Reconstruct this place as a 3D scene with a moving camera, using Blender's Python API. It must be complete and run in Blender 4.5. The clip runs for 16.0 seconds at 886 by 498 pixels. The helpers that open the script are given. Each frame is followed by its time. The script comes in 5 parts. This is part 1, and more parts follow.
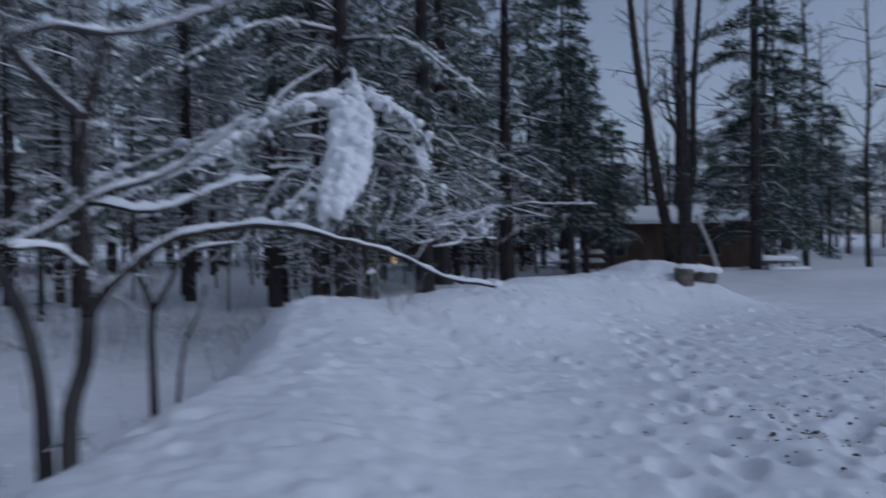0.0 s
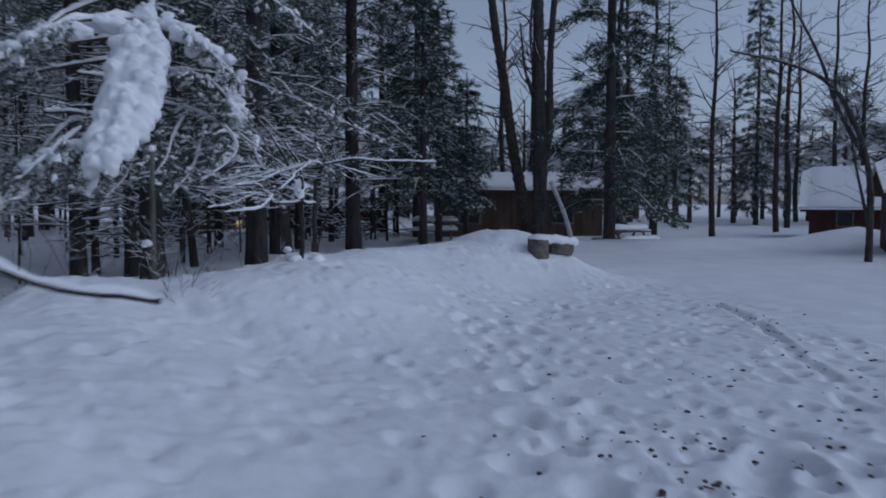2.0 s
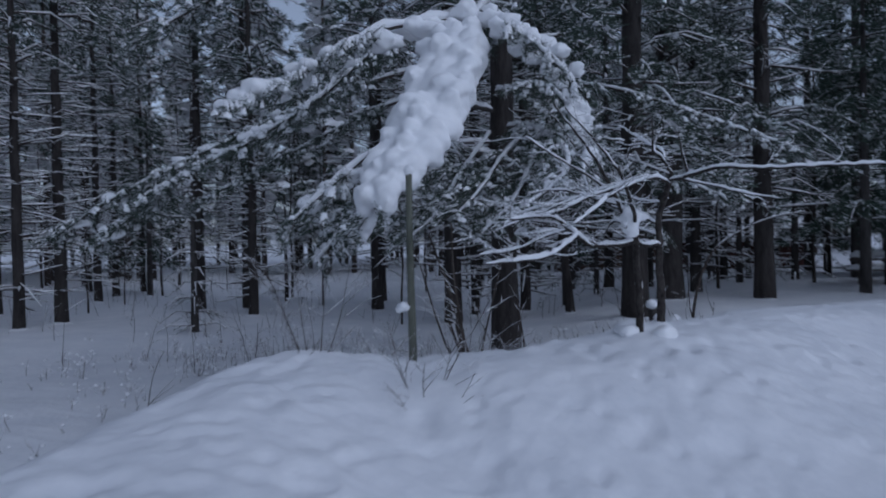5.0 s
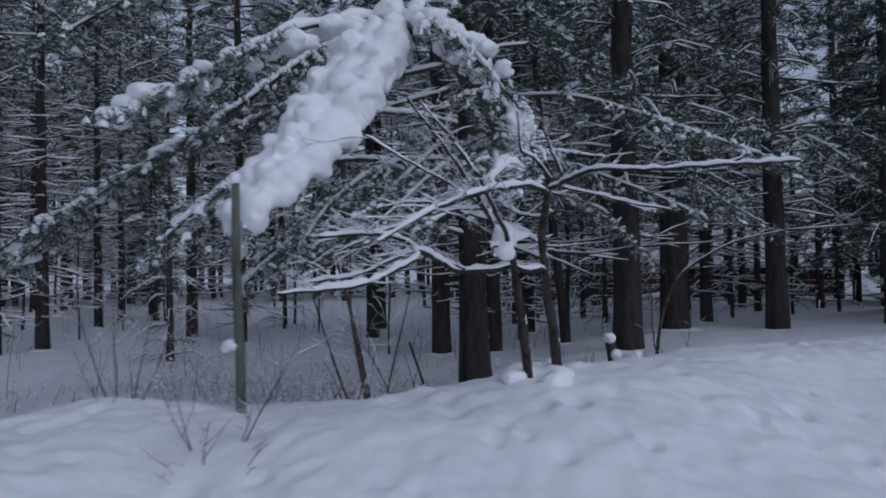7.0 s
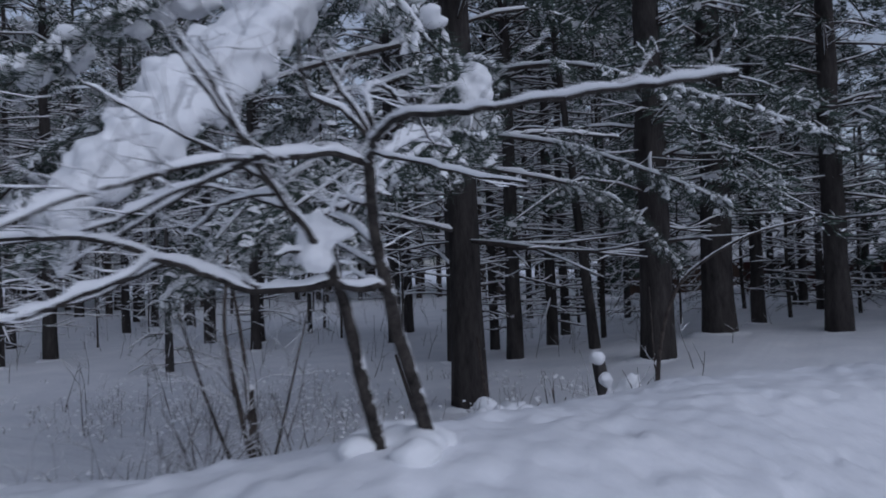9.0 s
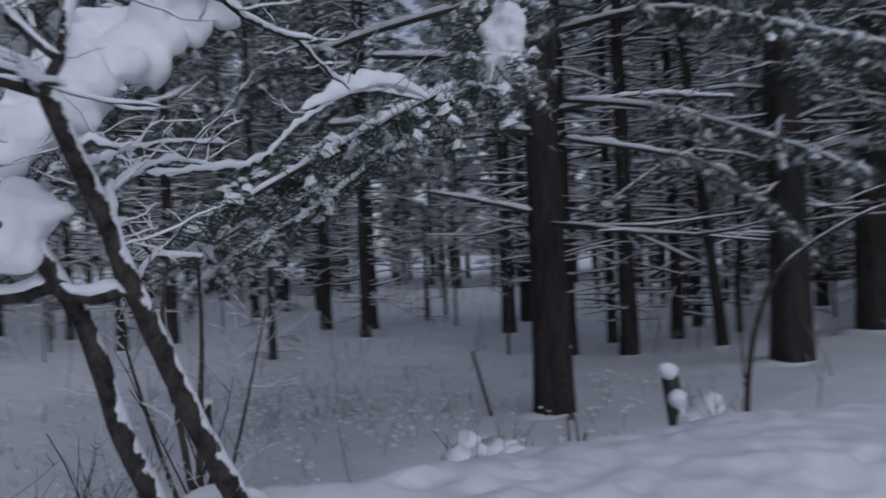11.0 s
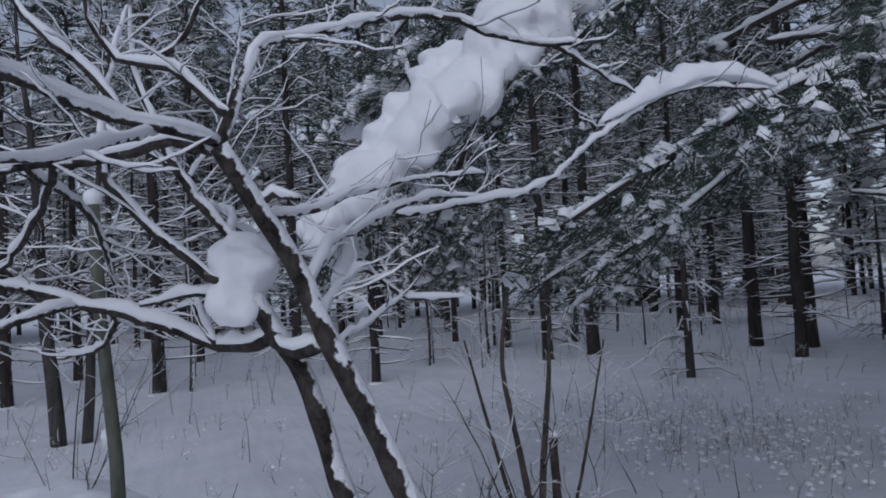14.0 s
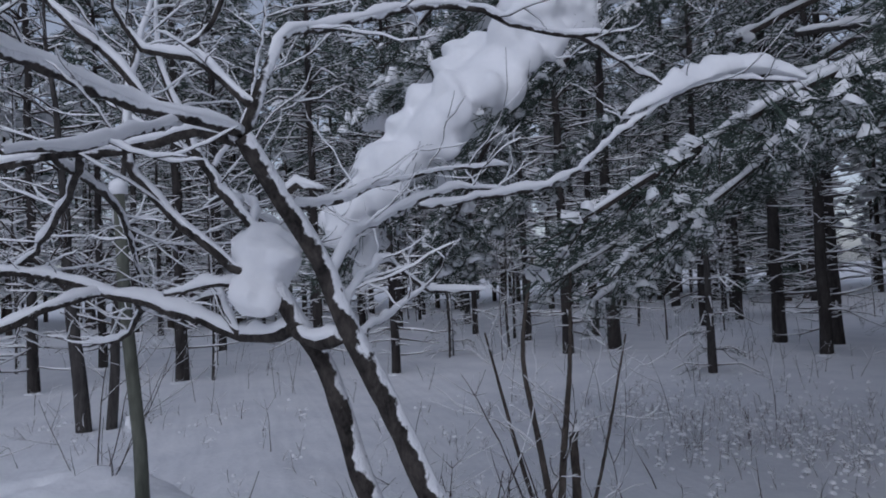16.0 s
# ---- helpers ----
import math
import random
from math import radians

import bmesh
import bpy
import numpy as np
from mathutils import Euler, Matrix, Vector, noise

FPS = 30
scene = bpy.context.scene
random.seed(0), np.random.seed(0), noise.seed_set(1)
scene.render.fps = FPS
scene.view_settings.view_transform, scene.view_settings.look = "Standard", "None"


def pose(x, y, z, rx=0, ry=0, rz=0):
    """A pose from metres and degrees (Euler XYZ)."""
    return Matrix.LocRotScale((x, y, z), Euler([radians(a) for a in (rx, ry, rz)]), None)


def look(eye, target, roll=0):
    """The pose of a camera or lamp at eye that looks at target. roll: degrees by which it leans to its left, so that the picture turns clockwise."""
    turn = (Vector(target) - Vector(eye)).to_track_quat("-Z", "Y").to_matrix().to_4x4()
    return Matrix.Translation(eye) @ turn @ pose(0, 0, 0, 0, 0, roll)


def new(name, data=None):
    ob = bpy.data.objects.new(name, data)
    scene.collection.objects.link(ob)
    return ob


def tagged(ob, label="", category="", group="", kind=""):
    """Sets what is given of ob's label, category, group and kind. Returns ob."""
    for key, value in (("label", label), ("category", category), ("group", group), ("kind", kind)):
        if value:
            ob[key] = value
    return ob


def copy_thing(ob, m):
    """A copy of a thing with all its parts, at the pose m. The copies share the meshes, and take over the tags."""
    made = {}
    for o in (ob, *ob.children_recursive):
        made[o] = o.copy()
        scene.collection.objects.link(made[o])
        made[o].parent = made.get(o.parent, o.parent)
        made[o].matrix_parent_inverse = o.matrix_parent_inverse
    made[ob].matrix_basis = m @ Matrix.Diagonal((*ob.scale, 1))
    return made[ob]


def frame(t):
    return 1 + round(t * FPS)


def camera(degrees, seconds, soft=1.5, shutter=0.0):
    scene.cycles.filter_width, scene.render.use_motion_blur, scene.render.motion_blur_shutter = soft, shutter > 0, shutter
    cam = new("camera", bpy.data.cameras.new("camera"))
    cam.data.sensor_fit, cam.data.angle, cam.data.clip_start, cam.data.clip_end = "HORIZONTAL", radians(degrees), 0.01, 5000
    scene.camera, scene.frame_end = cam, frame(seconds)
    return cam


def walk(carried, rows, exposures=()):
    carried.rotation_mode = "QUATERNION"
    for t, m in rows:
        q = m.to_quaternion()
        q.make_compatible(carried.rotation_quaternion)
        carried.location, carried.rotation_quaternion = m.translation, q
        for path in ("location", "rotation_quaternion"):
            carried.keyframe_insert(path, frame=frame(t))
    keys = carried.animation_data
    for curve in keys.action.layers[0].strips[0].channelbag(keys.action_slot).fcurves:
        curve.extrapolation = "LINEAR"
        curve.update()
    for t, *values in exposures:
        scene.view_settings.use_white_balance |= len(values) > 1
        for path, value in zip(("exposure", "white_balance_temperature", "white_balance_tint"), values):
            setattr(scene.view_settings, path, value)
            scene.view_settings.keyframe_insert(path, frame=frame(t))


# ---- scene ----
PATH = [
    (0, (0.236, -0.359, 1.395), (0.21, 1.64, 1.368), -0.8),
    (0.5, (0.39, 0.204, 1.396), (0.529, 2.197, 1.316), 0.1),
    (1, (0.578, 0.701, 1.378), (0.873, 2.677, 1.279), 0.3),
    (1.5, (0.708, 1.07, 1.382), (1.033, 3.041, 1.282), 0.0),
    (2, (0.809, 1.559, 1.384), (1.153, 3.525, 1.262), 0.0),
    (2.5, (0.926, 2.174, 1.419), (1.274, 4.138, 1.283), -0.9),
    (3, (1.052, 2.781, 1.469), (1.334, 4.751, 1.275), -0.4),
    (3.5, (1.125, 3.213, 1.483), (1.165, 5.202, 1.278), -1.4),
    (4, (1.22, 3.647, 1.499), (0.788, 5.591, 1.317), -1.8),
    (4.5, (1.244, 4.236, 1.473), (0.598, 6.127, 1.384), -1.4),
    (7, (2.051, 6.132, 1.41), (1.233, 7.957, 1.457), -1.0),
    (7.5, (2.188, 6.484, 1.467), (1.332, 8.292, 1.492), -1.8),
    (8, (2.37, 6.917, 1.503), (1.475, 8.706, 1.503), -1.2),
    (8.5, (2.332, 7.46, 1.459), (1.398, 9.228, 1.484), -1.8),
    (11, (2.492, 9.393, 1.443), (1.198, 10.918, 1.46), -2.3),
    (11.5, (2.428, 9.707, 1.494), (0.907, 11.005, 1.52), -4.4),
    (12, (2.455, 9.916, 1.516), (0.678, 10.83, 1.589), -3.4),
    (12.5, (2.468, 9.985, 1.514), (0.607, 10.712, 1.591), -3.3),
    (13, (2.488, 9.995, 1.512), (0.601, 10.651, 1.608), -3.3),
    (13.5, (2.489, 9.996, 1.509), (0.584, 10.595, 1.614), -3.3),
    (14, (2.47, 10.002, 1.506), (0.561, 10.59, 1.604), -3.3),
    (14.5, (2.464, 10.006, 1.508), (0.551, 10.579, 1.601), -3.1),
    (15, (2.467, 10.006, 1.511), (0.549, 10.565, 1.597), -2.9),
    (15.5, (2.464, 10.004, 1.508), (0.542, 10.55, 1.591), -2.8),
    (16, (2.461, 10.0, 1.507), (0.535, 10.534, 1.587), -2.7),
]
EXPOSURES = [(0, -1.12, 5120, 13), (5, -1.10, 5120, 13), (7, -0.96, 5420, 15), (8.7, -0.96, 5420, 15), (11, -0.98, 5600, 15), (16, -0.86, 5600, 15)]
cam = camera(61.4, 16.0, soft=1.8, shutter=1.0)
walk(cam, [(t, look(eye, target, roll)) for t, eye, target, roll in PATH], EXPOSURES)

# ---- sky and light: dull winter dusk under cloud ----
SUN_UP, SUN_TURN = radians(38), radians(112)
world = bpy.data.worlds.new("winter_sky")
scene.world = world
world.use_nodes = True
wn = world.node_tree.nodes
sky = wn.new("ShaderNodeTexSky")
sky.sky_type = "NISHITA"
sky.sun_disc = False
sky.sun_elevation, sky.sun_rotation = SUN_UP, SUN_TURN
sky.air_density, sky.dust_density, sky.ozone_density = 1.0, 1.5, 1.0
soften = wn.new("ShaderNodeHueSaturation")
soften.inputs["Saturation"].default_value = 0.35
world.node_tree.links.new(sky.outputs[0], soften.inputs["Color"])
world.node_tree.links.new(soften.outputs[0], wn["Background"].inputs["Color"])
wn["Background"].inputs["Strength"].default_value = 0.15
sun_data = bpy.data.lights.new("sun", "SUN")
sun_data.energy, sun_data.angle, sun_data.color = 0.5, radians(60), (1.0, 0.96, 0.92)
sun = new("sun", sun_data)
sun.matrix_world = look((0, 0, 50), (-50 * math.cos(SUN_UP) * math.sin(SUN_TURN) / math.sin(SUN_UP), -50 * math.cos(SUN_UP) * math.cos(SUN_TURN) / math.sin(SUN_UP), 0))


# ---- materials ----
def surface(name, low, high, scale=8.0, rough=0.85, bump=0.3, fine=60.0, stretch=(1, 1, 1), dist=0.01):
    """A matt surface that wanders between two colours at two sizes of grain, with relief."""
    mat = bpy.data.materials.new(name)
    mat.use_nodes = True
    n, link = mat.node_tree.nodes, mat.node_tree.links.new
    shader = n["Principled BSDF"]
    shader.inputs["Roughness"].default_value = rough
    shader.inputs["Specular IOR Level"].default_value = 0.2
    coord, grid = n.new("ShaderNodeTexCoord"), n.new("ShaderNodeMapping")
    grid.inputs["Scale"].default_value = stretch
    link(coord.outputs["Object"], grid.inputs["Vector"])
    big, small = n.new("ShaderNodeTexNoise"), n.new("ShaderNodeTexNoise")
    big.inputs["Scale"].default_value, small.inputs["Scale"].default_value = scale, fine
    big.inputs["Detail"].default_value = small.inputs["Detail"].default_value = 4
    for tex in (big, small):
        link(grid.outputs[0], tex.inputs["Vector"])
    mix = n.new("ShaderNodeMath")
    mix.operation = "MULTIPLY_ADD"
    link(small.outputs[0], mix.inputs[0])
    mix.inputs[1].default_value = 0.5
    link(big.outputs[0], mix.inputs[2])
    ramp = n.new("ShaderNodeValToRGB")
    ramp.color_ramp.elements[0].position, ramp.color_ramp.elements[1].position = 0.5, 1.0
    ramp.color_ramp.elements[0].color, ramp.color_ramp.elements[1].color = (*low, 1), (*high, 1)
    link(mix.outputs[0], ramp.inputs[0])
    link(ramp.outputs[0], shader.inputs["Base Color"])
    relief = n.new("ShaderNodeBump")
    relief.inputs["Strength"].default_value, relief.inputs["Distance"].default_value = bump, dist
    link(mix.outputs[0], relief.inputs["Height"])
    link(relief.outputs[0], shader.inputs["Normal"])
    return mat


def plain_light(name, color, strength):
    mat = bpy.data.materials.new(name)
    mat.use_nodes = True
    shader = mat.node_tree.nodes["Principled BSDF"]
    shader.inputs["Base Color"].default_value = (*color, 1)
    shader.inputs["Emission Color"].default_value = (*color, 1)
    shader.inputs["Emission Strength"].default_value = strength
    return mat


SNOW = surface("snow", (0.86, 0.865, 0.885), (0.93, 0.93, 0.935), 3.0, 0.7, 0.25, 45.0)
GROUND_SNOW = surface("trodden_snow", (0.78, 0.79, 0.82), (0.91, 0.91, 0.925), 1.3, 0.75, 0.6, 14.0, (1, 1, 1), 0.03)
PINE_BARK = surface("pine_bark", (0.030, 0.028, 0.028), (0.095, 0.087, 0.082), 9.0, 0.95, 0.9, 40.0, (1, 1, 0.22), 0.03)
GREY_BARK = surface("grey_bark", (0.022, 0.019, 0.017), (0.12, 0.10, 0.085), 14.0, 0.9, 0.6, 80.0, (1, 1, 0.5))
TWIG_BARK = surface("twig_bark", (0.030, 0.025, 0.023), (0.10, 0.082, 0.072), 20.0, 0.9, 0.4, 90.0)
BIRCH_BARK = surface("birch_bark", (0.30, 0.28, 0.26), (0.62, 0.60, 0.57), 5.0, 0.8, 0.3, 30.0, (1, 1, 3))
POLE_WOOD = surface("weathered_pole", (0.06, 0.065, 0.052), (0.18, 0.185, 0.15), 6.0, 0.85, 0.4, 50.0, (1, 1, 0.3))
DEAD_LEAF = surface("dry_stalks", (0.045, 0.037, 0.034), (0.13, 0.105, 0.095), 10.0, 0.9, 0.2, 60.0)
RED_WALL = surface("red_boards", (0.040, 0.021, 0.019), (0.088, 0.038, 0.033), 4.0, 0.8, 0.3, 30.0, (1, 1, 0.2))
BROWN_WALL = surface("brown_boards", (0.05, 0.035, 0.028), (0.11, 0.075, 0.058), 4.0, 0.8, 0.3, 30.0, (1, 1, 0.2))
CUT_WOOD = surface("cut_log", (0.07, 0.06, 0.054), (0.22, 0.195, 0.175), 8.0, 0.85, 0.4, 40.0)
DARK_GLASS = surface("window_glass", (0.02, 0.022, 0.026), (0.03, 0.033, 0.04), 2.0, 0.1, 0.0, 10.0)


def frosted(mat, amount, side=(0.1, 0.75, 0.6), grain=11.0):
    """Snow driven against one side of the bark, in ragged patches."""
    n, link = mat.node_tree.nodes, mat.node_tree.links.new
    shader = n["Principled BSDF"]
    before = shader.inputs["Base Color"].links[0].from_socket
    geo, dot, patch, add, ramp, mix, coord = (n.new(k) for k in ("ShaderNodeNewGeometry", "ShaderNodeVectorMath", "ShaderNodeTexNoise", "ShaderNodeMath", "ShaderNodeValToRGB", "ShaderNodeMixRGB", "ShaderNodeTexCoord"))
    dot.operation, add.operation = "DOT_PRODUCT", "MULTIPLY_ADD"
    dot.inputs[1].default_value = side
    link(geo.outputs["Normal"], dot.inputs[0])
    patch.inputs["Scale"].default_value, patch.inputs["Detail"].default_value = grain, 8
    link(coord.outputs["Object"], patch.inputs["Vector"])
    link(dot.outputs["Value"], add.inputs[0])
    add.inputs[1].default_value = 0.3
    link(patch.outputs[0], add.inputs[2])
    ramp.color_ramp.elements[0].position, ramp.color_ramp.elements[1].position = 1.0 - amount, 1.06 - amount
    link(add.outputs[0], ramp.inputs[0])
    link(ramp.outputs[0], mix.inputs[0])
    link(before, mix.inputs[1])
    mix.inputs[2].default_value = (0.86, 0.865, 0.885, 1)
    link(mix.outputs[0], shader.inputs["Base Color"])
    return mat


STEM_BARK = frosted(surface("frosted_bark", (0.010, 0.009, 0.009), (0.085, 0.074, 0.066), 34.0, 0.9, 1.0, 140.0, (1, 1, 0.6), 0.012), 0.44, grain=26.0)
TRUNK_BARK = frosted(surface("frosted_pine_bark", (0.020, 0.018, 0.018), (0.068, 0.060, 0.056), 9.0, 0.95, 0.9, 40.0, (1, 1, 0.22), 0.03), 0.21)
NEEDLES = frosted(surface("pine_needles", (0.042, 0.060, 0.050), (0.10, 0.13, 0.105), 3.0, 0.7, 0.1, 30.0), 0.375, (0.0, 0.0, 0.7))
GREEN_NEEDLES = frosted(surface("spruce_needles", (0.034, 0.054, 0.044), (0.085, 0.118, 0.092), 3.0, 0.7, 0.1, 30.0), 0.31, (0.0, 0.0, 0.7))
LAMP_GLOW = plain_light("lit_window", (1.0, 0.62, 0.22), 1.3)


# ---- ground ----
CREST = [(-1.3, -6.0, 0.45), (-1.25, 0.0, 0.42), (-1.2, 2.0, 0.42), (-1.15, 4.0, 0.45), (-1.1, 5.4, 0.44), (-1.15, 6.6, 0.5), (-1.4, 7.8, 0.58), (-1.45, 9.15, 0.68), (-0.7, 9.6, 0.6), (-0.05, 9.75, 0.66),
         (0.6, 10.4, 0.72), (1.1, 11.4, 0.7), (1.7, 12.7, 0.68), (2.6, 13.6, 0.66), (3.6, 14.4, 0.74), (4.25, 14.9, 0.92), (4.55, 15.3, 0.6), (4.8, 15.6, 0.3)]


def smooth(a, b, v):
    k = np.clip((v - a) / (b - a), 0.0, 1.0)
    return k * k * (3 - 2 * k)


def wave(x, y, seed, size):
    """Smooth random relief, -1 to 1, on arrays, with features of that size."""
    table = np.random.RandomState(seed).uniform(-1, 1, (64, 64))
    c, s = math.cos(seed * 1.7), math.sin(seed * 1.7)
    u, v = (x * c - y * s) / size * 2 + 0.37 * seed, (x * s + y * c) / size * 2
    i, j = np.floor(u).astype(int), np.floor(v).astype(int)
    a, b = u - i, v - j
    a, b = a * a * (3 - 2 * a), b * b * (3 - 2 * b)
    p = lambda di, dj: table[(i + di) % 64, (j + dj) % 64]  # noqa: E731
    return (p(0, 0) * (1 - a) + p(1, 0) * a) * (1 - b) + (p(0, 1) * (1 - a) + p(1, 1) * a) * b


DENT = np.random.RandomState(7)
DENTS = [(DENT.uniform(-1.0, 7.5), DENT.uniform(1.5, 14.5), DENT.uniform(0.05, 0.13), DENT.uniform(0.015, 0.045)) for _ in range(150)]
DENTS += [(DENT.uniform(-1.6, 6.0), DENT.uniform(1.5, 14.0), DENT.uniform(0.07, 0.11), DENT.uniform(0.010, 0.028)) for _ in range(170)]
DENTS += [(DENT.uniform(-1.4, 6.5), DENT.uniform(1.0, 14.0), DENT.uniform(0.025, 0.06), DENT.uniform(0.010, 0.03)) for _ in range(900)]
DENTS += [(DENT.uniform(2.2, 7.0), DENT.uniform(3.5, 12.0), DENT.uniform(0.04, 0.09), DENT.uniform(0.03, 0.06)) for _ in range(220)]
DENTS += [(DENT.normal(2.9, 0.6), DENT.normal(4.9, 0.8), DENT.uniform(0.07, 0.12), DENT.uniform(0.03, 0.06)) for _ in range(60)]
TRAIL = [(1.55 + 0.16 * (-1) ** i + 0.10 * i + DENT.uniform(-0.05, 0.05), 3.2 + 0.42 * i, 0.12, 0.06) for i in range(16)]


RUT = [(6.26, 11.0), (5.81, 9.3), (5.16, 7.73), (4.78, 6.57)]
for (ax, ay), (bx, by) in zip(RUT, RUT[1:]):
    for i in range(int(math.hypot(bx - ax, by - ay) / 0.09)):
        k = i * 0.09 / math.hypot(bx - ax, by - ay)
        TRAIL.append((ax + k * (bx - ax) + DENT.uniform(-0.03, 0.03), ay + k * (by - ay), DENT.uniform(0.05, 0.09), DENT.uniform(0.02, 0.045)))


def height(x, y):
    x, y = np.asarray(x, float), np.asarray(y, float)
    best, top, side = np.full(x.shape, 1e9), np.zeros(x.shape), np.zeros(x.shape)
    for (ax, ay, az), (bx, by, bz) in zip(CREST, CREST[1:]):
        dx, dy = bx - ax, by - ay
        k = np.clip(((x - ax) * dx + (y - ay) * dy) / (dx * dx + dy * dy), 0, 1)
        d = np.hypot(x - ax - k * dx, y - ay - k * dy)
        nearer = d < best
        best = np.where(nearer, d, best)
        top = np.where(nearer, az + k * (bz - az), top)
        side = np.where(nearer, np.sign(dx * (y - ay) - dy * (x - ax)), side)
    lot = 0.03 * wave(x, y, 3, 5.0)
    floor = -0.62 + 0.55 * smooth(-5.0, 1.5, x + 0.1 * (y - 20)) * smooth(10, 17, y) + 0.08 * wave(x, y, 4, 6.0) + 0.03 * wave(x, y, 8, 1.7)
    woods = side > 0
    past = smooth(15.0, 18.0, y) * smooth(2.5, 6.5, x)
    base = np.where(woods, floor, lot)
    base = base * (1 - past) + past * (0.06 + 0.03 * wave(x, y, 9, 6.0))
    rise = np.where(woods, 1 - smooth(0.15, 1.35 + 0.55 * smooth(7.0, 9.5, y) + 1.2 * smooth(10.3, 12.5, y), best), 0.55 * (1 - smooth(0.1, 2.1, best)) + 0.45 * (1 - smooth(0.3, 3.1, best)))
    z = base + (top - base) * rise
    # low ploughed edge along the far side of the lot
    far = np.abs(y - (21.3 + 0.12 * (x - 6)) + 0.6 * wave(x, y * 0, 12, 7.0))
    z = z + 0.28 * (1 - smooth(0.2, 1.6, far)) * smooth(5.0, 8.0, x) * (1 - smooth(40, 60, x))
    z = z + 0.5 * (1 - smooth(0.3, 2.6, np.hypot(x - 17.5, y - 21.0)))
    near = 1 - smooth(14, 30, np.hypot(x - 1.5, y - 8))
    bank = 1 - smooth(0.4, 2.6, best)
    z = z + near * (0.022 * wave(x, y, 5, 1.3) + 0.008 * wave(x, y, 6, 0.45) + 0.009 * wave(x, y, 7, 0.18) + bank * (0.012 * wave(x, y, 15, 0.8) + 0.009 * wave(x, y, 16, 0.3) + 0.008 * wave(x, y, 18, 0.15) + 0.010 * np.abs(wave(x, y, 17, 0.2))))
    return z


def hz(x, y):
    return float(height(np.array([x]), np.array([y]))[0])


def steps(lo, hi, a, b, fine, grow):
    out, v, s = list(np.arange(a, b, fine)), b, fine
    while v < hi:
        out.append(v)
        s *= grow
        v += s
    v, s = a, fine
    while v > lo:
        s *= grow
        v -= s
        out.insert(0, v)
    return np.array(out)


xs, ys = steps(-700, 700, -2.2, 6.2, 0.036, 1.09), steps(-700, 900, 1.4, 14.2, 0.036, 1.09)
gx, gy = np.meshgrid(xs, ys)
gz = height(gx, gy)
# footprints and dents
for cx, cy, r, deep in DENTS + TRAIL:
    i0, i1 = np.searchsorted(xs, (cx - 3 * r, cx + 3 * r))
    j0, j1 = np.searchsorted(ys, (cy - 4 * r, cy + 4 * r))
    d = np.hypot(gx[j0:j1, i0:i1] - cx, (gy[j0:j1, i0:i1] - cy) * 0.8) / r
    gz[j0:j1, i0:i1] += 0.14 * deep * np.exp(-((d - 1.5) / 0.4) ** 2) - deep * np.exp(-d ** 4)
nx = len(xs)
quads = [(j * nx + i, j * nx + i + 1, (j + 1) * nx + i + 1, (j + 1) * nx + i) for j in range(len(ys) - 1) for i in range(nx - 1)]
mesh = bpy.data.meshes.new("ground")
mesh.from_pydata(np.stack([gx, gy, gz], -1).reshape(-1, 3).tolist(), [], quads)
mesh.polygons.foreach_set("use_smooth", [True] * len(quads))
mesh.materials.append(GROUND_SNOW)
tagged(new("ground", mesh), "snow-covered lot, ploughed snow bank and white forest floor", "ground", kind="structure")


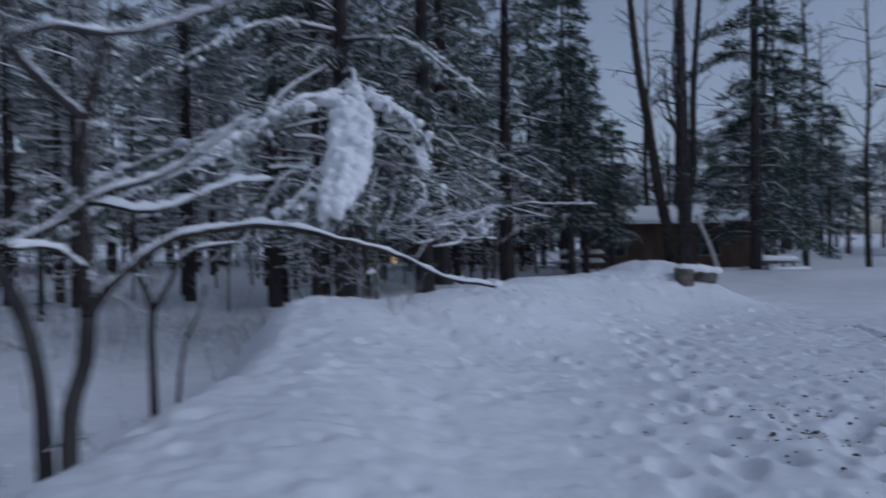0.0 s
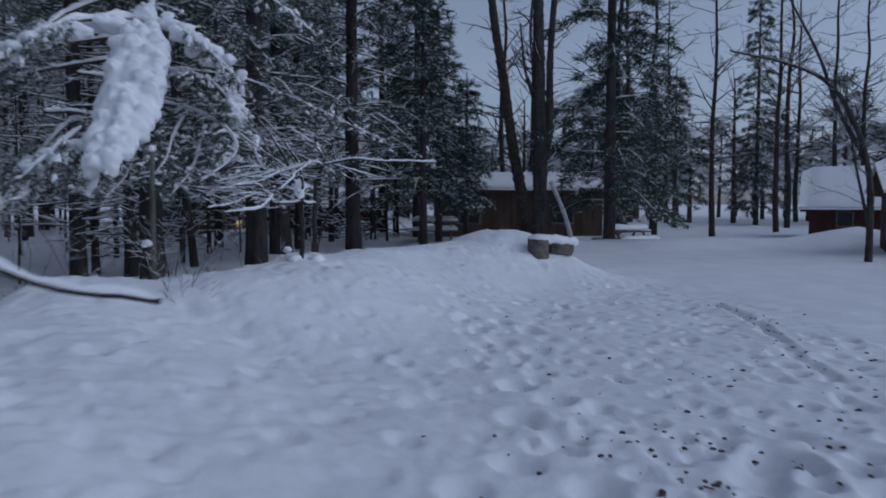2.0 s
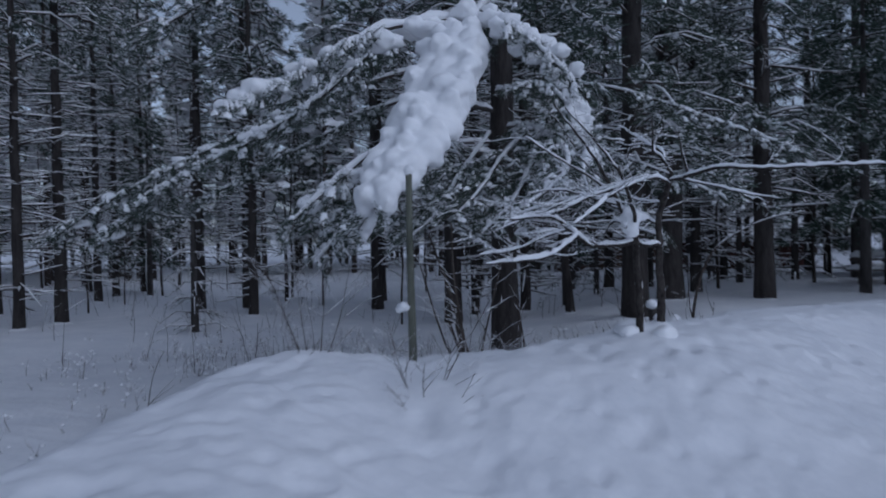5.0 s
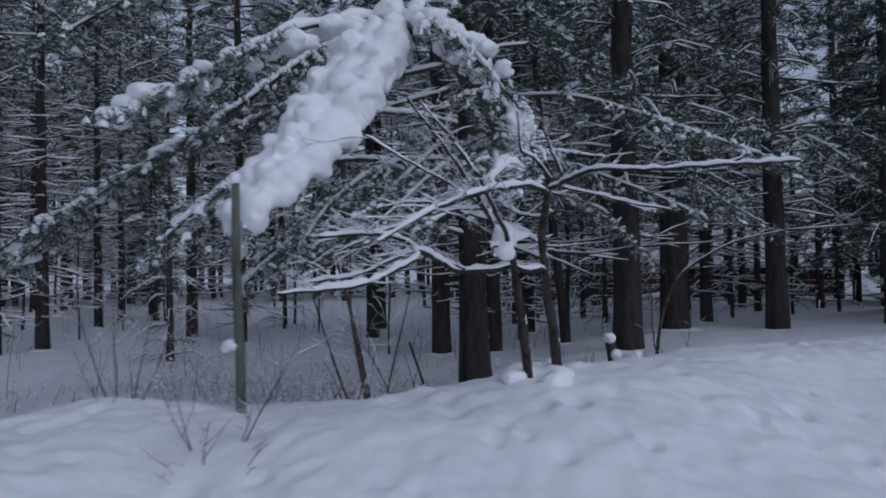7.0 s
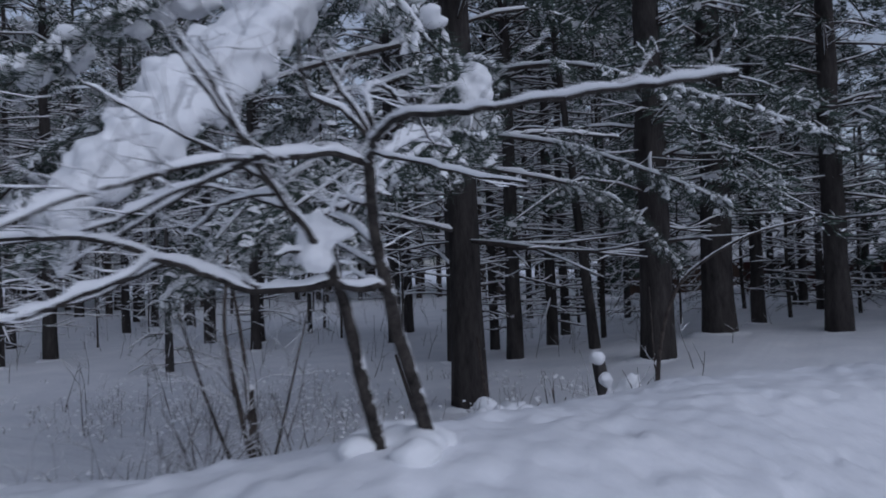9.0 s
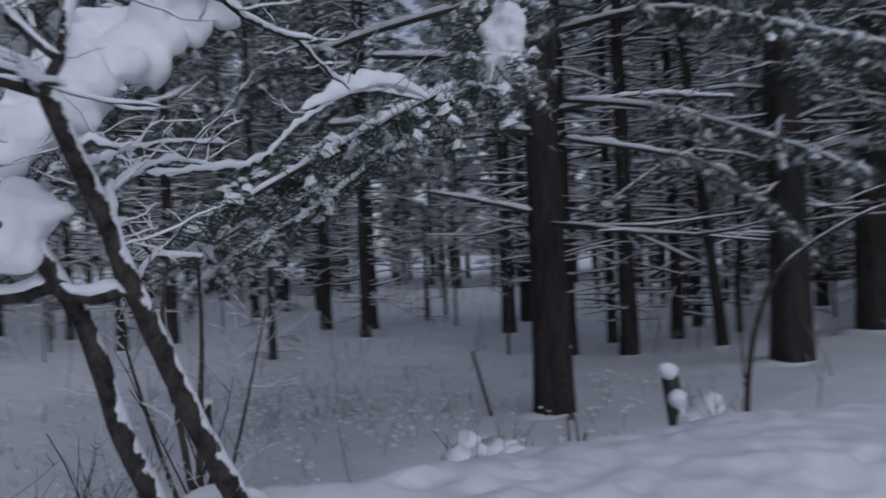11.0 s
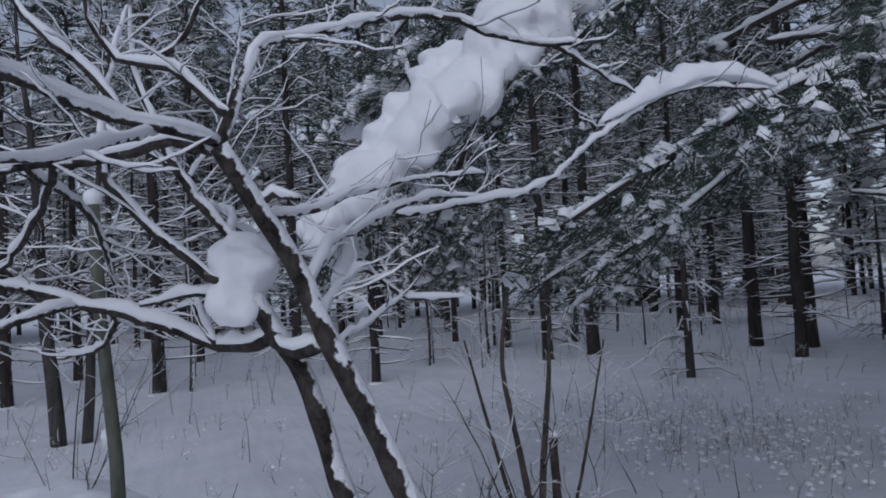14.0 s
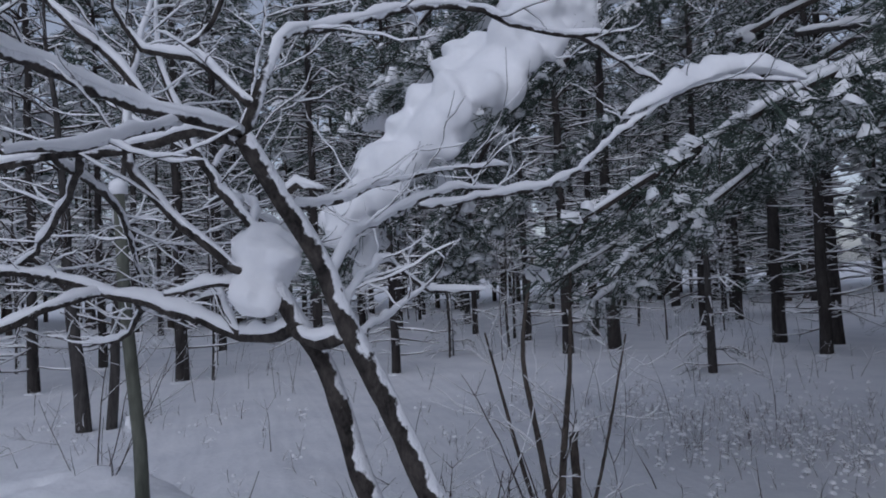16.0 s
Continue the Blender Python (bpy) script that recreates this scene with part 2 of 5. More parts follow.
# ---- shaping helpers ----
class Shape:
    """Points and faces of one mesh in the making."""

    def __init__(self):
        self.v, self.f = [], []

    def tube(self, pts, radii, n=6, cap=True, rough=0.0, rng=None):
        pts = [Vector(p) for p in pts]
        start, side = len(self.v), None
        for i, p in enumerate(pts):
            d = (pts[min(i + 1, len(pts) - 1)] - pts[max(i - 1, 0)]).normalized()
            if side is None:
                side = d.orthogonal().normalized()
            side = (side - d * side.dot(d)).normalized()
            other = d.cross(side)
            for k in range(n):
                a, r = 2 * math.pi * k / n, radii[i]
                if rough:
                    r *= 1 + rough * rng.uniform(-1, 1)
                self.v.append(p + side * (r * math.cos(a)) + other * (r * math.sin(a)))
        for i in range(len(pts) - 1):
            for k in range(n):
                a, b = start + i * n + k, start + i * n + (k + 1) % n
                self.f.append((a, b, b + n, a + n))
        if cap:
            last = start + (len(pts) - 1) * n
            self.f.append(tuple(last + k for k in range(n)))
            self.f.append(tuple(start + k for k in reversed(range(n))))

    def cover(self, pts, radii, thick, rng, n=5, lumps=0.35, over_hang=0.28):
        """Snow lying along a limb: thick on level stretches, thin on steep ones."""
        pts = [Vector(p) for p in pts]
        up, rings = Vector((0, 0, 1)), []
        for i, p in enumerate(pts):
            d = (pts[min(i + 1, len(pts) - 1)] - pts[max(i - 1, 0)]).normalized()
            level = math.hypot(d.x, d.y)
            if level < 0.4:
                rings.append(None)
                continue
            side, t = d.cross(up).normalized(), thick * (level ** 1.6) * (1 + lumps * rng.uniform(-1, 1)) * (0.92 + 0.45 * noise.noise(p * 6.0))
            end = 0.45 if i in (0, len(pts) - 1) else 1.0
            w, h, over = (radii[i] * 1.02 + over_hang * t) * end * min(1.0, level * 1.25), t * end * (0.45 + 0.55 * radii[i] / radii[0]), side.cross(d).normalized()
            ring = []
            for k in range(n):
                a = math.pi * (k / (n - 1))
                ring.append(len(self.v))
                self.v.append(p + over * (radii[i] * 0.3 + h * math.sin(a)) + side * (w * math.cos(a) * (1 if 0 < k < n - 1 else 0.85)))
            rings.append(ring)
        for a, b in zip(rings, rings[1:]):
            if a and b:
                for k in range(n):
                    self.f.append((a[k], a[(k + 1) % n], b[(k + 1) % n], b[k]))

    def dome(self, c, rx, ry, rz, rng, n=7):
        """A small heap of snow."""
        c, start, turn = Vector(c), len(self.v), rng.uniform(0, 6.28)
        for ring, lift in ((1.0, -0.15), (0.72, 0.62)):
            for k in range(n):
                a = turn + 2 * math.pi * k / n
                q = ring * rng.uniform(0.8, 1.15)
                self.v.append(c + Vector((rx * q * math.cos(a), ry * q * math.sin(a), rz * lift * rng.uniform(0.8, 1.1))))
        self.v.append(c + Vector((0, 0, rz)))
        for k in range(n):
            b = (k + 1) % n
            self.f.append((start + k, start + b, start + n + b, start + n + k))
            self.f.append((start + n + k, start + n + b, start + 2 * n))
        self.f.append(tuple(start + k for k in reversed(range(n))))

    def pad(self, c, rx, ry, rz, rng):
        """A small low cushion of snow."""
        k, turn = len(self.v), rng.uniform(0, 6.28)
        tilt = Vector((rng.uniform(-0.5, 0.5), rng.uniform(-0.5, 0.5), 0))
        small = max(rx, ry) < 0.07
        for ring, lift in ((1.0, -0.35), (0.6, 0.75)) if small else ((1.0, -0.3),):
            for i in range(6):
                q = ring * rng.uniform(0.65, 1.25)
                o = Vector((rx * q * math.cos(turn + i * 1.047), ry * q * math.sin(turn + i * 1.047), 0))
                o.z = rz * (lift + rng.uniform(-0.3, 0.3)) + o.dot(tilt)
                self.v.append(c + o)
        if small:
            self.f.extend([(k + i, k + (i + 1) % 6, k + 6 + (i + 1) % 6, k + 6 + i) for i in range(6)])
            self.f.append(tuple(range(k + 6, k + 12)))
        else:
            self.v.append(c + Vector((0, 0, rz * 0.8)))
            self.f.extend([(k + i, k + (i + 1) % 6, k + 6) for i in range(6)])

    def drape(self, pts, wides, highs, lobes, seed, n=22, depth=0.35):
        """A deep load of snow swept along a line, swelling in rounded lobes with creases between."""
        pts, start, off = [Vector(p) for p in pts], len(self.v), Vector((seed * 3.1, seed * 1.7, 0))
        for i, p in enumerate(pts):
            d = (pts[min(i + 1, len(pts) - 1)] - pts[max(i - 1, 0)]).normalized()
            side = d.cross(Vector((0, 0, 1)))
            side = side.normalized() if side.length > 0.05 else Vector((1, 0, 0))
            over = side.cross(d).normalized()
            for k in range(n):
                a = 2 * math.pi * k / n
                q = p + side * (wides[i] * math.cos(a)) + over * (highs[i] * (math.sin(a) if math.sin(a) > 0 else 0.35 * math.sin(a)))
                out = q - p
                swell = 1 + depth * 0.8 * noise.noise(q / lobes + off) + depth * 0.4 * noise.noise(q / (lobes * 0.45) + off)
                self.v.append(p + out * swell - Vector((0, 0, 0.25 * highs[i] * abs(math.cos(a)) ** 3)))
        for i in range(len(pts) - 1):
            for k in range(n):
                a, b = start + i * n + k, start + i * n + (k + 1) % n
                self.f.append((a, b, b + n, a + n))
        last = start + (len(pts) - 1) * n
        self.f.append(tuple(last + k for k in range(n)))
        self.f.append(tuple(start + k for k in reversed(range(n))))

    def ball(self, c, r, rng, squash=(1, 1, 1), bumps=0.18, detail=2):
        start = len(self.v)
        vs, fs = BALLS[detail]
        c, off = Vector(c), Vector((rng.uniform(0, 50), rng.uniform(0, 50), rng.uniform(0, 50)))
        for v in vs:
            k = r * (1 + bumps * 1.6 * noise.noise(v * 1.6 + off) + bumps * 0.6 * noise.noise(v * 4.0 + off))
            self.v.append(c + Vector((v.x * squash[0], v.y * squash[1], v.z * squash[2])) * k)
        self.f.extend(tuple(start + i for i in f) for f in fs)

    def blades(self, p, d, size, count, rng, fine=False):
        """A tuft of needles about p, pointing much as d does."""
        turn = int((math.atan2(d.y, d.x) + math.pi) / (2 * math.pi) * 8) % 8
        k = len(self.v)
        self.v.extend([p + o * size for o in rng.choice((FINE if fine else TUFTS)[turn])[: 3 * count]])
        self.f.extend([(a, a + 1, a + 2) for a in range(k, k + 3 * count, 3)])

    def box(self, lo, hi):
        a = len(self.v)
        for z in (lo[2], hi[2]):
            for x, y in ((lo[0], lo[1]), (hi[0], lo[1]), (hi[0], hi[1]), (lo[0], hi[1])):
                self.v.append(Vector((x, y, z)))
        for f in ((3, 2, 1, 0), (4, 5, 6, 7), (0, 1, 5, 4), (1, 2, 6, 5), (2, 3, 7, 6), (3, 0, 4, 7)):
            self.f.append(tuple(a + i for i in f))

    def obj(self, name, material, parent=None, label="", shaded=True, kind=""):
        data = bpy.data.meshes.new(name)
        data.from_pydata([tuple(v) for v in self.v], [], self.f)
        if shaded:
            data.polygons.foreach_set("use_smooth", [True] * len(data.polygons))
        data.materials.append(material)
        ob = new(name, data)
        ob.parent = parent
        return tagged(ob, label, kind=kind)


def melt(ob, voxel, rounds):
    """Fuses the overlapping heaps of a mesh into one soft skin."""
    skin = ob.modifiers.new("skin", "REMESH")
    skin.mode, skin.voxel_size, skin.use_smooth_shade = "VOXEL", voxel, True
    ease = ob.modifiers.new("ease", "SMOOTH")
    ease.factor, ease.iterations = 0.5, rounds
    return ob


TUFTS, FINE = [], []
TUFT = random.Random(3)
for turn in range(8):
    a = (turn + 0.5) / 8 * 2 * math.pi - math.pi
    group, slim = [], []
    for _ in range(10):
        tuft, thin = [], []
        for _ in range(12):
            w = Vector((math.cos(a), math.sin(a), 0)) + Vector((TUFT.uniform(-1, 1), TUFT.uniform(-1, 1), TUFT.uniform(-1, 0.7))) * 0.95
            w.normalize()
            s = w.orthogonal().normalized() * 0.065
            s.rotate(Matrix.Rotation(TUFT.uniform(0, 3.14), 3, w))
            o = Vector((TUFT.uniform(-0.3, 0.3), TUFT.uniform(-0.3, 0.3), TUFT.uniform(-0.3, 0.2)))
            tip = o + w * TUFT.uniform(0.6, 1.15)
            tuft.extend((o - s, o + s, tip))
            thin.extend((o - s * 0.45, o + s * 0.45, tip))
        group.append(tuft)
        slim.append(thin)
    TUFTS.append(group)
    FINE.append(slim)
BALLS = {}
for level in (1, 2, 3):
    bm = bmesh.new()
    bmesh.ops.create_icosphere(bm, subdivisions=level, radius=1)
    BALLS[level] = ([v.co.copy() for v in bm.verts], [tuple(v.index for v in f.verts) for f in bm.faces])
    bm.free()


def holder(name, place, label, category, group="", kind=""):
    ob = new(name)
    ob.location = place
    ob.empty_display_size = 0.1
    return tagged(ob, label, category, group, kind)


def curve(pts, step=0.08, wob=0.0, rng=None):
    """A smooth line through a few points, cut into short steps, with a slight crookedness."""
    pts = [Vector(p) for p in pts]
    ends = [2 * pts[0] - pts[1], *pts, 2 * pts[-1] - pts[-2]]
    out = []
    for i in range(1, len(ends) - 2):
        a, b, c, d = ends[i - 1 : i + 3]
        n = max(1, int((c - b).length / step))
        for k in range(n):
            t = k / n
            q = 0.5 * ((2 * b) + (c - a) * t + (2 * a - 5 * b + 4 * c - d) * t * t + (3 * b - a - 3 * c + d) * t ** 3)
            out.append(q)
    out.append(pts[-1])
    if wob:
        for q in out[1:-1]:
            q += Vector((rng.uniform(-wob, wob), rng.uniform(-wob, wob), rng.uniform(-wob, wob)))
    return out


def taper(n, a, b, power=1.0):
    return [a + (b - a) * (i / max(1, n - 1)) ** power for i in range(n)]


def sprout(wood, snow, base, d, length, r, rng, thick, depth=0, sides=3, bend=0.25, kids=3, seg=4):
    """A twig with its snow, and its side twigs down to depth."""
    pts, p, q = [Vector(base)], Vector(base), Vector(d).normalized()
    for _ in range(seg):
        q = (q + Vector((rng.uniform(-1, 1), rng.uniform(-1, 1), rng.uniform(-0.7, 0.9))) * bend).normalized()
        p = p + q * (length / seg)
        pts.append(p)
    radii = taper(len(pts), r, r * 0.35)
    wood.tube(pts, radii, sides, cap=False)
    if thick > 0:
        snow.cover(pts, radii, thick, rng, n=4)
    if depth > 0:
        for _ in range(kids):
            i = rng.randint(1, seg - 1)
            w = (pts[i + 1] - pts[i]).normalized()
            s = w.cross(Vector((rng.uniform(-0.3, 0.3), rng.uniform(-0.3, 0.3), 1))).normalized() * rng.choice((-1, 1))
            sprout(wood, snow, pts[i], w * 0.7 + s * 0.9 + Vector((0, 0, rng.uniform(-0.2, 0.4))), length * rng.uniform(0.3, 0.6), r * 0.6, rng, thick * 0.8, depth - 1, sides, bend, max(1, kids - 1), max(2, seg - 1))
    return pts


def bough(wood, green, snow, pts, r, rng, every=0.18, reach=0.5, size=0.11, thick=0.05, tuft=6, pads=0.5, step=0.15, from_k=0.25, droop=-0.25, gap=0.085, strips=0.0, fine=False):
    """A live pine limb: side sprays set with needle tufts, snow along the limb and in pads on the sprays."""
    line = curve(pts, step)
    radii = taper(len(line), r, r * 0.25)
    wood.tube(line, radii, 4, cap=False)
    snow.cover(line, radii, thick, rng, n=4)
    total = (len(line) - 1) * step
    for i in range(int(total / every)):
        k = from_k + (1 - from_k) * rng.random()
        j = min(int(k * (len(line) - 1)), len(line) - 2)
        p = line[j].lerp(line[j + 1], rng.random())
        w = (line[j + 1] - line[j]).normalized()
        s = w.cross(Vector((0, 0, 1)))
        s = (s.normalized() if s.length > 0.1 else Vector((1, 0, 0))) * rng.choice((-1, 1))
        d = (w * 0.7 + s * rng.uniform(0.4, 1.0) + Vector((0, 0, rng.uniform(droop - 0.25, droop + 0.35)))).normalized()
        length = reach * rng.uniform(0.5, 1.1) * (1.15 - 0.6 * k)
        tip = p + d * length + Vector((0, 0, -0.12 * length))
        wood.tube([p, tip], [0.006, 0.003], 3, cap=False)
        if rng.random() < strips and abs((tip - p).normalized().z) < 0.42:
            lie = [p.lerp(tip, t) + Vector((0, 0, 0.03 * math.sin(3.14 * t))) for t in (0.15, 0.35, 0.55, 0.75, 0.95)]
            snow.cover(lie, [0.013, 0.018, 0.018, 0.014, 0.008], thick * rng.uniform(0.25, 0.6), rng, 5, 0.6)
        n = max(2, int(length / gap))
        for a in range(n):
            t = (a + 1) / n
            q = p.lerp(tip, t) + Vector((0, 0, 0.03 * math.sin(3.14 * t)))
            green.blades(q, d, size, tuft, rng, fine)
            if rng.random() < pads:
                snow.pad(q + Vector((0, 0, 0.008)), size * rng.uniform(0.16, 0.5), size * rng.uniform(0.16, 0.5), thick * rng.uniform(0.3, 0.75), rng)
    return line


def pine(seed, tall, r, dead=(1.2, 5.0), live=5.0, reach=1.8, rows=0.45, place=(0, 0, 0), label="", bark=None, lean=(0, 0), group="forest pines", shed=1.0, twig_depth=1, step=0.5):
    """A tall pine: bare dead limbs below, live boughs above."""
    rng = random.Random(seed)
    tree = holder("pine_tree", place, label or "tall dark-barked pine with snow-lined dead limbs", "tree", group)
    trunk, wood, green, snow = Shape(), Shape(), Shape(), Shape()
    n = max(6, int(tall / 0.7))
    spine = [Vector((lean[0] * (i / n) * tall + 0.02 * rng.uniform(-1, 1), lean[1] * (i / n) * tall + 0.02 * rng.uniform(-1, 1), tall * i / n - (0.5 if i == 0 else 0))) for i in range(n + 1)]
    radii = [r * (1.18 if i == 0 else 1.0) * (1 - 0.85 * (i / n)) for i in range(n + 1)]
    trunk.tube(spine, radii, 12, rough=0.05, rng=rng)
    on = lambda z: Vector((lean[0] * z, lean[1] * z, z))  # noqa: E731
    z = dead[0]
    while z < dead[1]:
        for _ in range(rng.randint(1, 4)):
            a, length = rng.uniform(0, 6.28), reach * rng.uniform(0.25, 0.85)
            sprout(wood, snow, on(z + rng.uniform(-0.1, 0.1)) + Vector((math.cos(a), math.sin(a), 0)) * r * 0.7, (math.cos(a), math.sin(a), rng.uniform(-0.25, 0.12)), length, 0.018 + 0.008 * length, rng, 0.042, twig_depth, 3, 0.16, 2, 3)
        z += rows * rng.uniform(0.5, 1.2)
    z = live
    while z < tall - 0.4:
        k = (z - live) / max(0.1, tall - live)
        for _ in range(rng.randint(2, 4)):
            a, length = rng.uniform(0, 6.28), reach * rng.uniform(0.6, 1.15) * (1 - 0.75 * k) + 0.3
            c = Vector((math.cos(a), math.sin(a), 0))
            p = on(z)
            bough(wood, green, snow, [p, p + c * length * 0.5 + Vector((0, 0, 0.08 * length)), p + c * length + Vector((0, 0, -0.18 * length))], 0.03, rng, every=0.13 * shed, reach=0.6, size=0.24, thick=0.05, tuft=9, pads=0.45, step=step, gap=0.17)
        z += rows * rng.uniform(0.9, 1.6)
    trunk.obj("trunk", bark or TRUNK_BARK, tree)
    foot = Shape()
    foot.dome((0, 0, -0.07), r * 2.4, r * 2.3, 0.14, rng, 12)
    foot.obj("snow_foot", GROUND_SNOW, tree)
    wood.obj("branchwork", TWIG_BARK, tree, kind="stuff")
    green.obj("needle_mass", NEEDLES, tree, shaded=False, kind="stuff")
    snow.obj("snow_load", SNOW, tree, "white snow lying on the limbs", kind="stuff")
    return tree


def spruce(seed, tall, wide, place=(0, 0, 0), label="", low=0.25, group="conifers by the lot", dens=1.0, r=0.12, size=0.2, pads=0.12, tuft=8):
    """A conifer green from near the ground, with drooping snow-dusted boughs."""
    rng = random.Random(seed)
    tree = holder("spruce_tree", place, label or "dark green spruce with snow-dusted drooping boughs", "tree", group)
    trunk, wood, green, snow = Shape(), Shape(), Shape(), Shape()
    trunk.tube([(0, 0, -0.4), (0, 0, tall * 0.5), (0, 0, tall)], [r, r * 0.6, 0.02], 8)
    z = low
    while z < tall - 0.2:
        k = z / tall
        for _ in range(rng.randint(3, 5)):
            a, length = rng.uniform(0, 6.28), wide * (1 - k) ** 0.8 * rng.uniform(0.6, 1.1) + 0.12
            c, p = Vector((math.cos(a), math.sin(a), 0)), Vector((0, 0, z))
            bough(wood, green, snow, [p, p + c * length * 0.5 + Vector((0, 0, 0.02)), p + c * length + Vector((0, 0, -0.25 * length))], 0.02, rng, every=0.11 / dens, reach=0.5, size=size, thick=0.035, tuft=tuft, pads=pads, step=0.4, from_k=0.1, gap=size * 0.8)
        z += 0.3 + 0.02 * tall * rng.random()
    trunk.obj("trunk", PINE_BARK, tree)
    wood.obj("branchwork", TWIG_BARK, tree, kind="stuff")
    green.obj("needle_mass", GREEN_NEEDLES, tree, shaded=False, kind="stuff")
    snow.obj("snow_load", SNOW, tree, "white snow lying on the boughs", kind="stuff")
    return tree


def hardwood(seed, tall, r, place=(0, 0, 0), label="", bark=None, lean=(0, 0), low=1.5, reach=1.6, count=26, thick=0.03, group="bare hardwoods", depth=2):
    """A bare tree with rising limbs lined with snow."""
    rng = random.Random(seed)
    tree = holder("bare_tree", place, label or "slim bare hardwood tree lined with snow", "tree", group)
    trunk, wood, snow = Shape(), Shape(), Shape()
    n = 8
    wob = [Vector((rng.uniform(-1, 1), rng.uniform(-1, 1), 0)) * 0.05 * tall / 8 for _ in range(n + 1)]
    spine = [Vector((lean[0] * tall * i / n, lean[1] * tall * i / n, tall * i / n - (0.4 if i == 0 else 0))) + wob[i] for i in range(n + 1)]
    trunk.tube(curve(spine, 0.4), taper(len(curve(spine, 0.4)), r, r * 0.15), 8)
    for _ in range(count):
        z = low + (tall - low) * rng.random() ** 1.1
        k = min(int(z / tall * n), n - 1)
        p = spine[k].lerp(spine[k + 1], (z / tall * n) % 1)
        a = rng.uniform(0, 6.28)
        sprout(wood, snow, p, (math.cos(a), math.sin(a), rng.uniform(0.1, 0.9)), reach * rng.uniform(0.4, 1.1) * (1.1 - 0.6 * z / tall), 0.3 * r * (1.1 - z / tall) + 0.008, rng, thick, depth, 3, 0.2, 2, 3)
    trunk.obj("trunk", bark or STEM_BARK, tree)
    wood.obj("branchwork", TWIG_BARK, tree, kind="stuff")
    snow.obj("snow_load", SNOW, tree, "white snow lying on the limbs", kind="stuff")
    return tree


def at(x, y, sink=0.0):
    return (x, y, hz(x, y) - sink)


# ---- woods: named trees ----
pine1 = pine(21, 17, 0.28, (1.6, 5.0), 2.7, 2.3, place=at(-0.54, 20.35), label="thick dark pine trunk with snowy boughs at the wood's edge")
pine2 = pine(22, 17, 0.33, (2.0, 5.0), 2.9, 2.3, place=at(-0.1, 23.7), label="thick dark pine trunk with snowy boughs at the wood's edge")
pine3 = pine(23, 18, 0.24, (2.2, 6.0), 2.7, 2.2, place=at(2.0, 24.0), label="straight dark pine beside the snow bank")
lean_tree = pine(24, 11, 0.11, (3.0, 7.0), 6.5, 1.2, place=at(-2.34, 22.7), lean=(-0.10, 0.0), label="slim dark pine that leans a little")
PROTO = [
    pine(31, 15, 0.17, (0.9, 7.5), 7.0, 1.9, place=at(-3.85, 22.1), rows=0.27, shed=2.5, label="slender dark pine with whorls of dead snowy limbs"),
    pine(32, 14, 0.14, (0.7, 7.0), 6.5, 1.7, place=at(-11.5, 22.7), rows=0.26, shed=2.5, label="slender dark pine with whorls of dead snowy limbs"),
    pine(33, 16, 0.19, (1.3, 8.0), 7.5, 2.0, place=at(-8.85, 25.3), rows=0.26, shed=2.5, label="slender dark pine with whorls of dead snowy limbs"),
    pine(34, 12, 0.10, (0.5, 6.5), 6.0, 1.4, place=at(-14.3, 13.4), rows=0.26, shed=2.5, label="slender dark pine with whorls of dead snowy limbs"),
]
THIN = [
    hardwood(41, 8, 0.06, at(-15.9, 9.4), count=30, label="slim bare sapling lined with snow"),
    hardwood(42, 10, 0.09, at(-21.6, 3.9), count=34, label="slim bare hardwood tree lined with snow"),
    hardwood(43, 6, 0.035, at(-6.5, 22.0), count=22, low=0.8, reach=1.0, label="slim bare sapling lined with snow"),
]
YOUNG = spruce(51, 4.2, 1.25, at(-10.6, 19.1), "small half-bare spruce with snow on its thin limbs", 0.15, "young conifers", dens=0.3, r=0.1, size=0.1, pads=0.5, tuft=4)
TALLSPRUCE = spruce(52, 17, 2.5, at(9.6, 22.8), "tall dark green spruce at the edge of the snowy lot", 1.3, dens=0.75, r=0.2, size=0.3, tuft=11, pads=0.10)
MIDSPRUCE = spruce(53, 8, 2.0, at(5.2, 27.5), "dense dark spruce with snow-dusted boughs", 1.7, dens=0.9, r=0.14, size=0.26, tuft=9, pads=0.4)

rng = random.Random(5)
PLACED = [(-2.3, 16.95), (-0.54, 20.35), (-0.1, 23.7), (2.0, 24.0), (-2.34, 22.7), (-3.85, 22.1), (-11.5, 22.7), (-8.85, 25.3), (-14.3, 13.4), (-10.6, 19.1), (-15.9, 9.4), (-21.6, 3.9), (-6.5, 22.0)]


def copy_at(ob, x, y, turn=None, size=1.0):
    s = size
    made = copy_thing(ob, pose(x, y, hz(x, y), 0, 0, rng.uniform(0, 360) if turn is None else turn))
    made.scale = (s, s, s)
    PLACED.append((x, y))
    return made


for kind, x, y, size in ((0, -15.2, 19.4, 1.0), (1, -20.0, 21.3, 1.0), (2, -14.2, 23.7, 0.95), (0, -15.9, 8.7, 0.9), (1, -4.0, 24.6, 1.0), (3, -4.8, 27.7, 1.3), (2, -9.8, 27.5, 1.0),
                         (0, 0.38, 25.9, 0.9), (2, -5.1, 21.9, 1.15), (3, -5.3, 24.2, 1.2), (1, -15.0, 18.0, 1.0), (3, -20.2, 19.0, 1.2), (0, -12.8, 24.2, 0.95)):
    copy_at(PROTO[kind], x, y, None, size)


def clear(x, y, gap):
    return all((x - a) ** 2 + (y - b) ** 2 > gap * gap for a, b in PLACED)


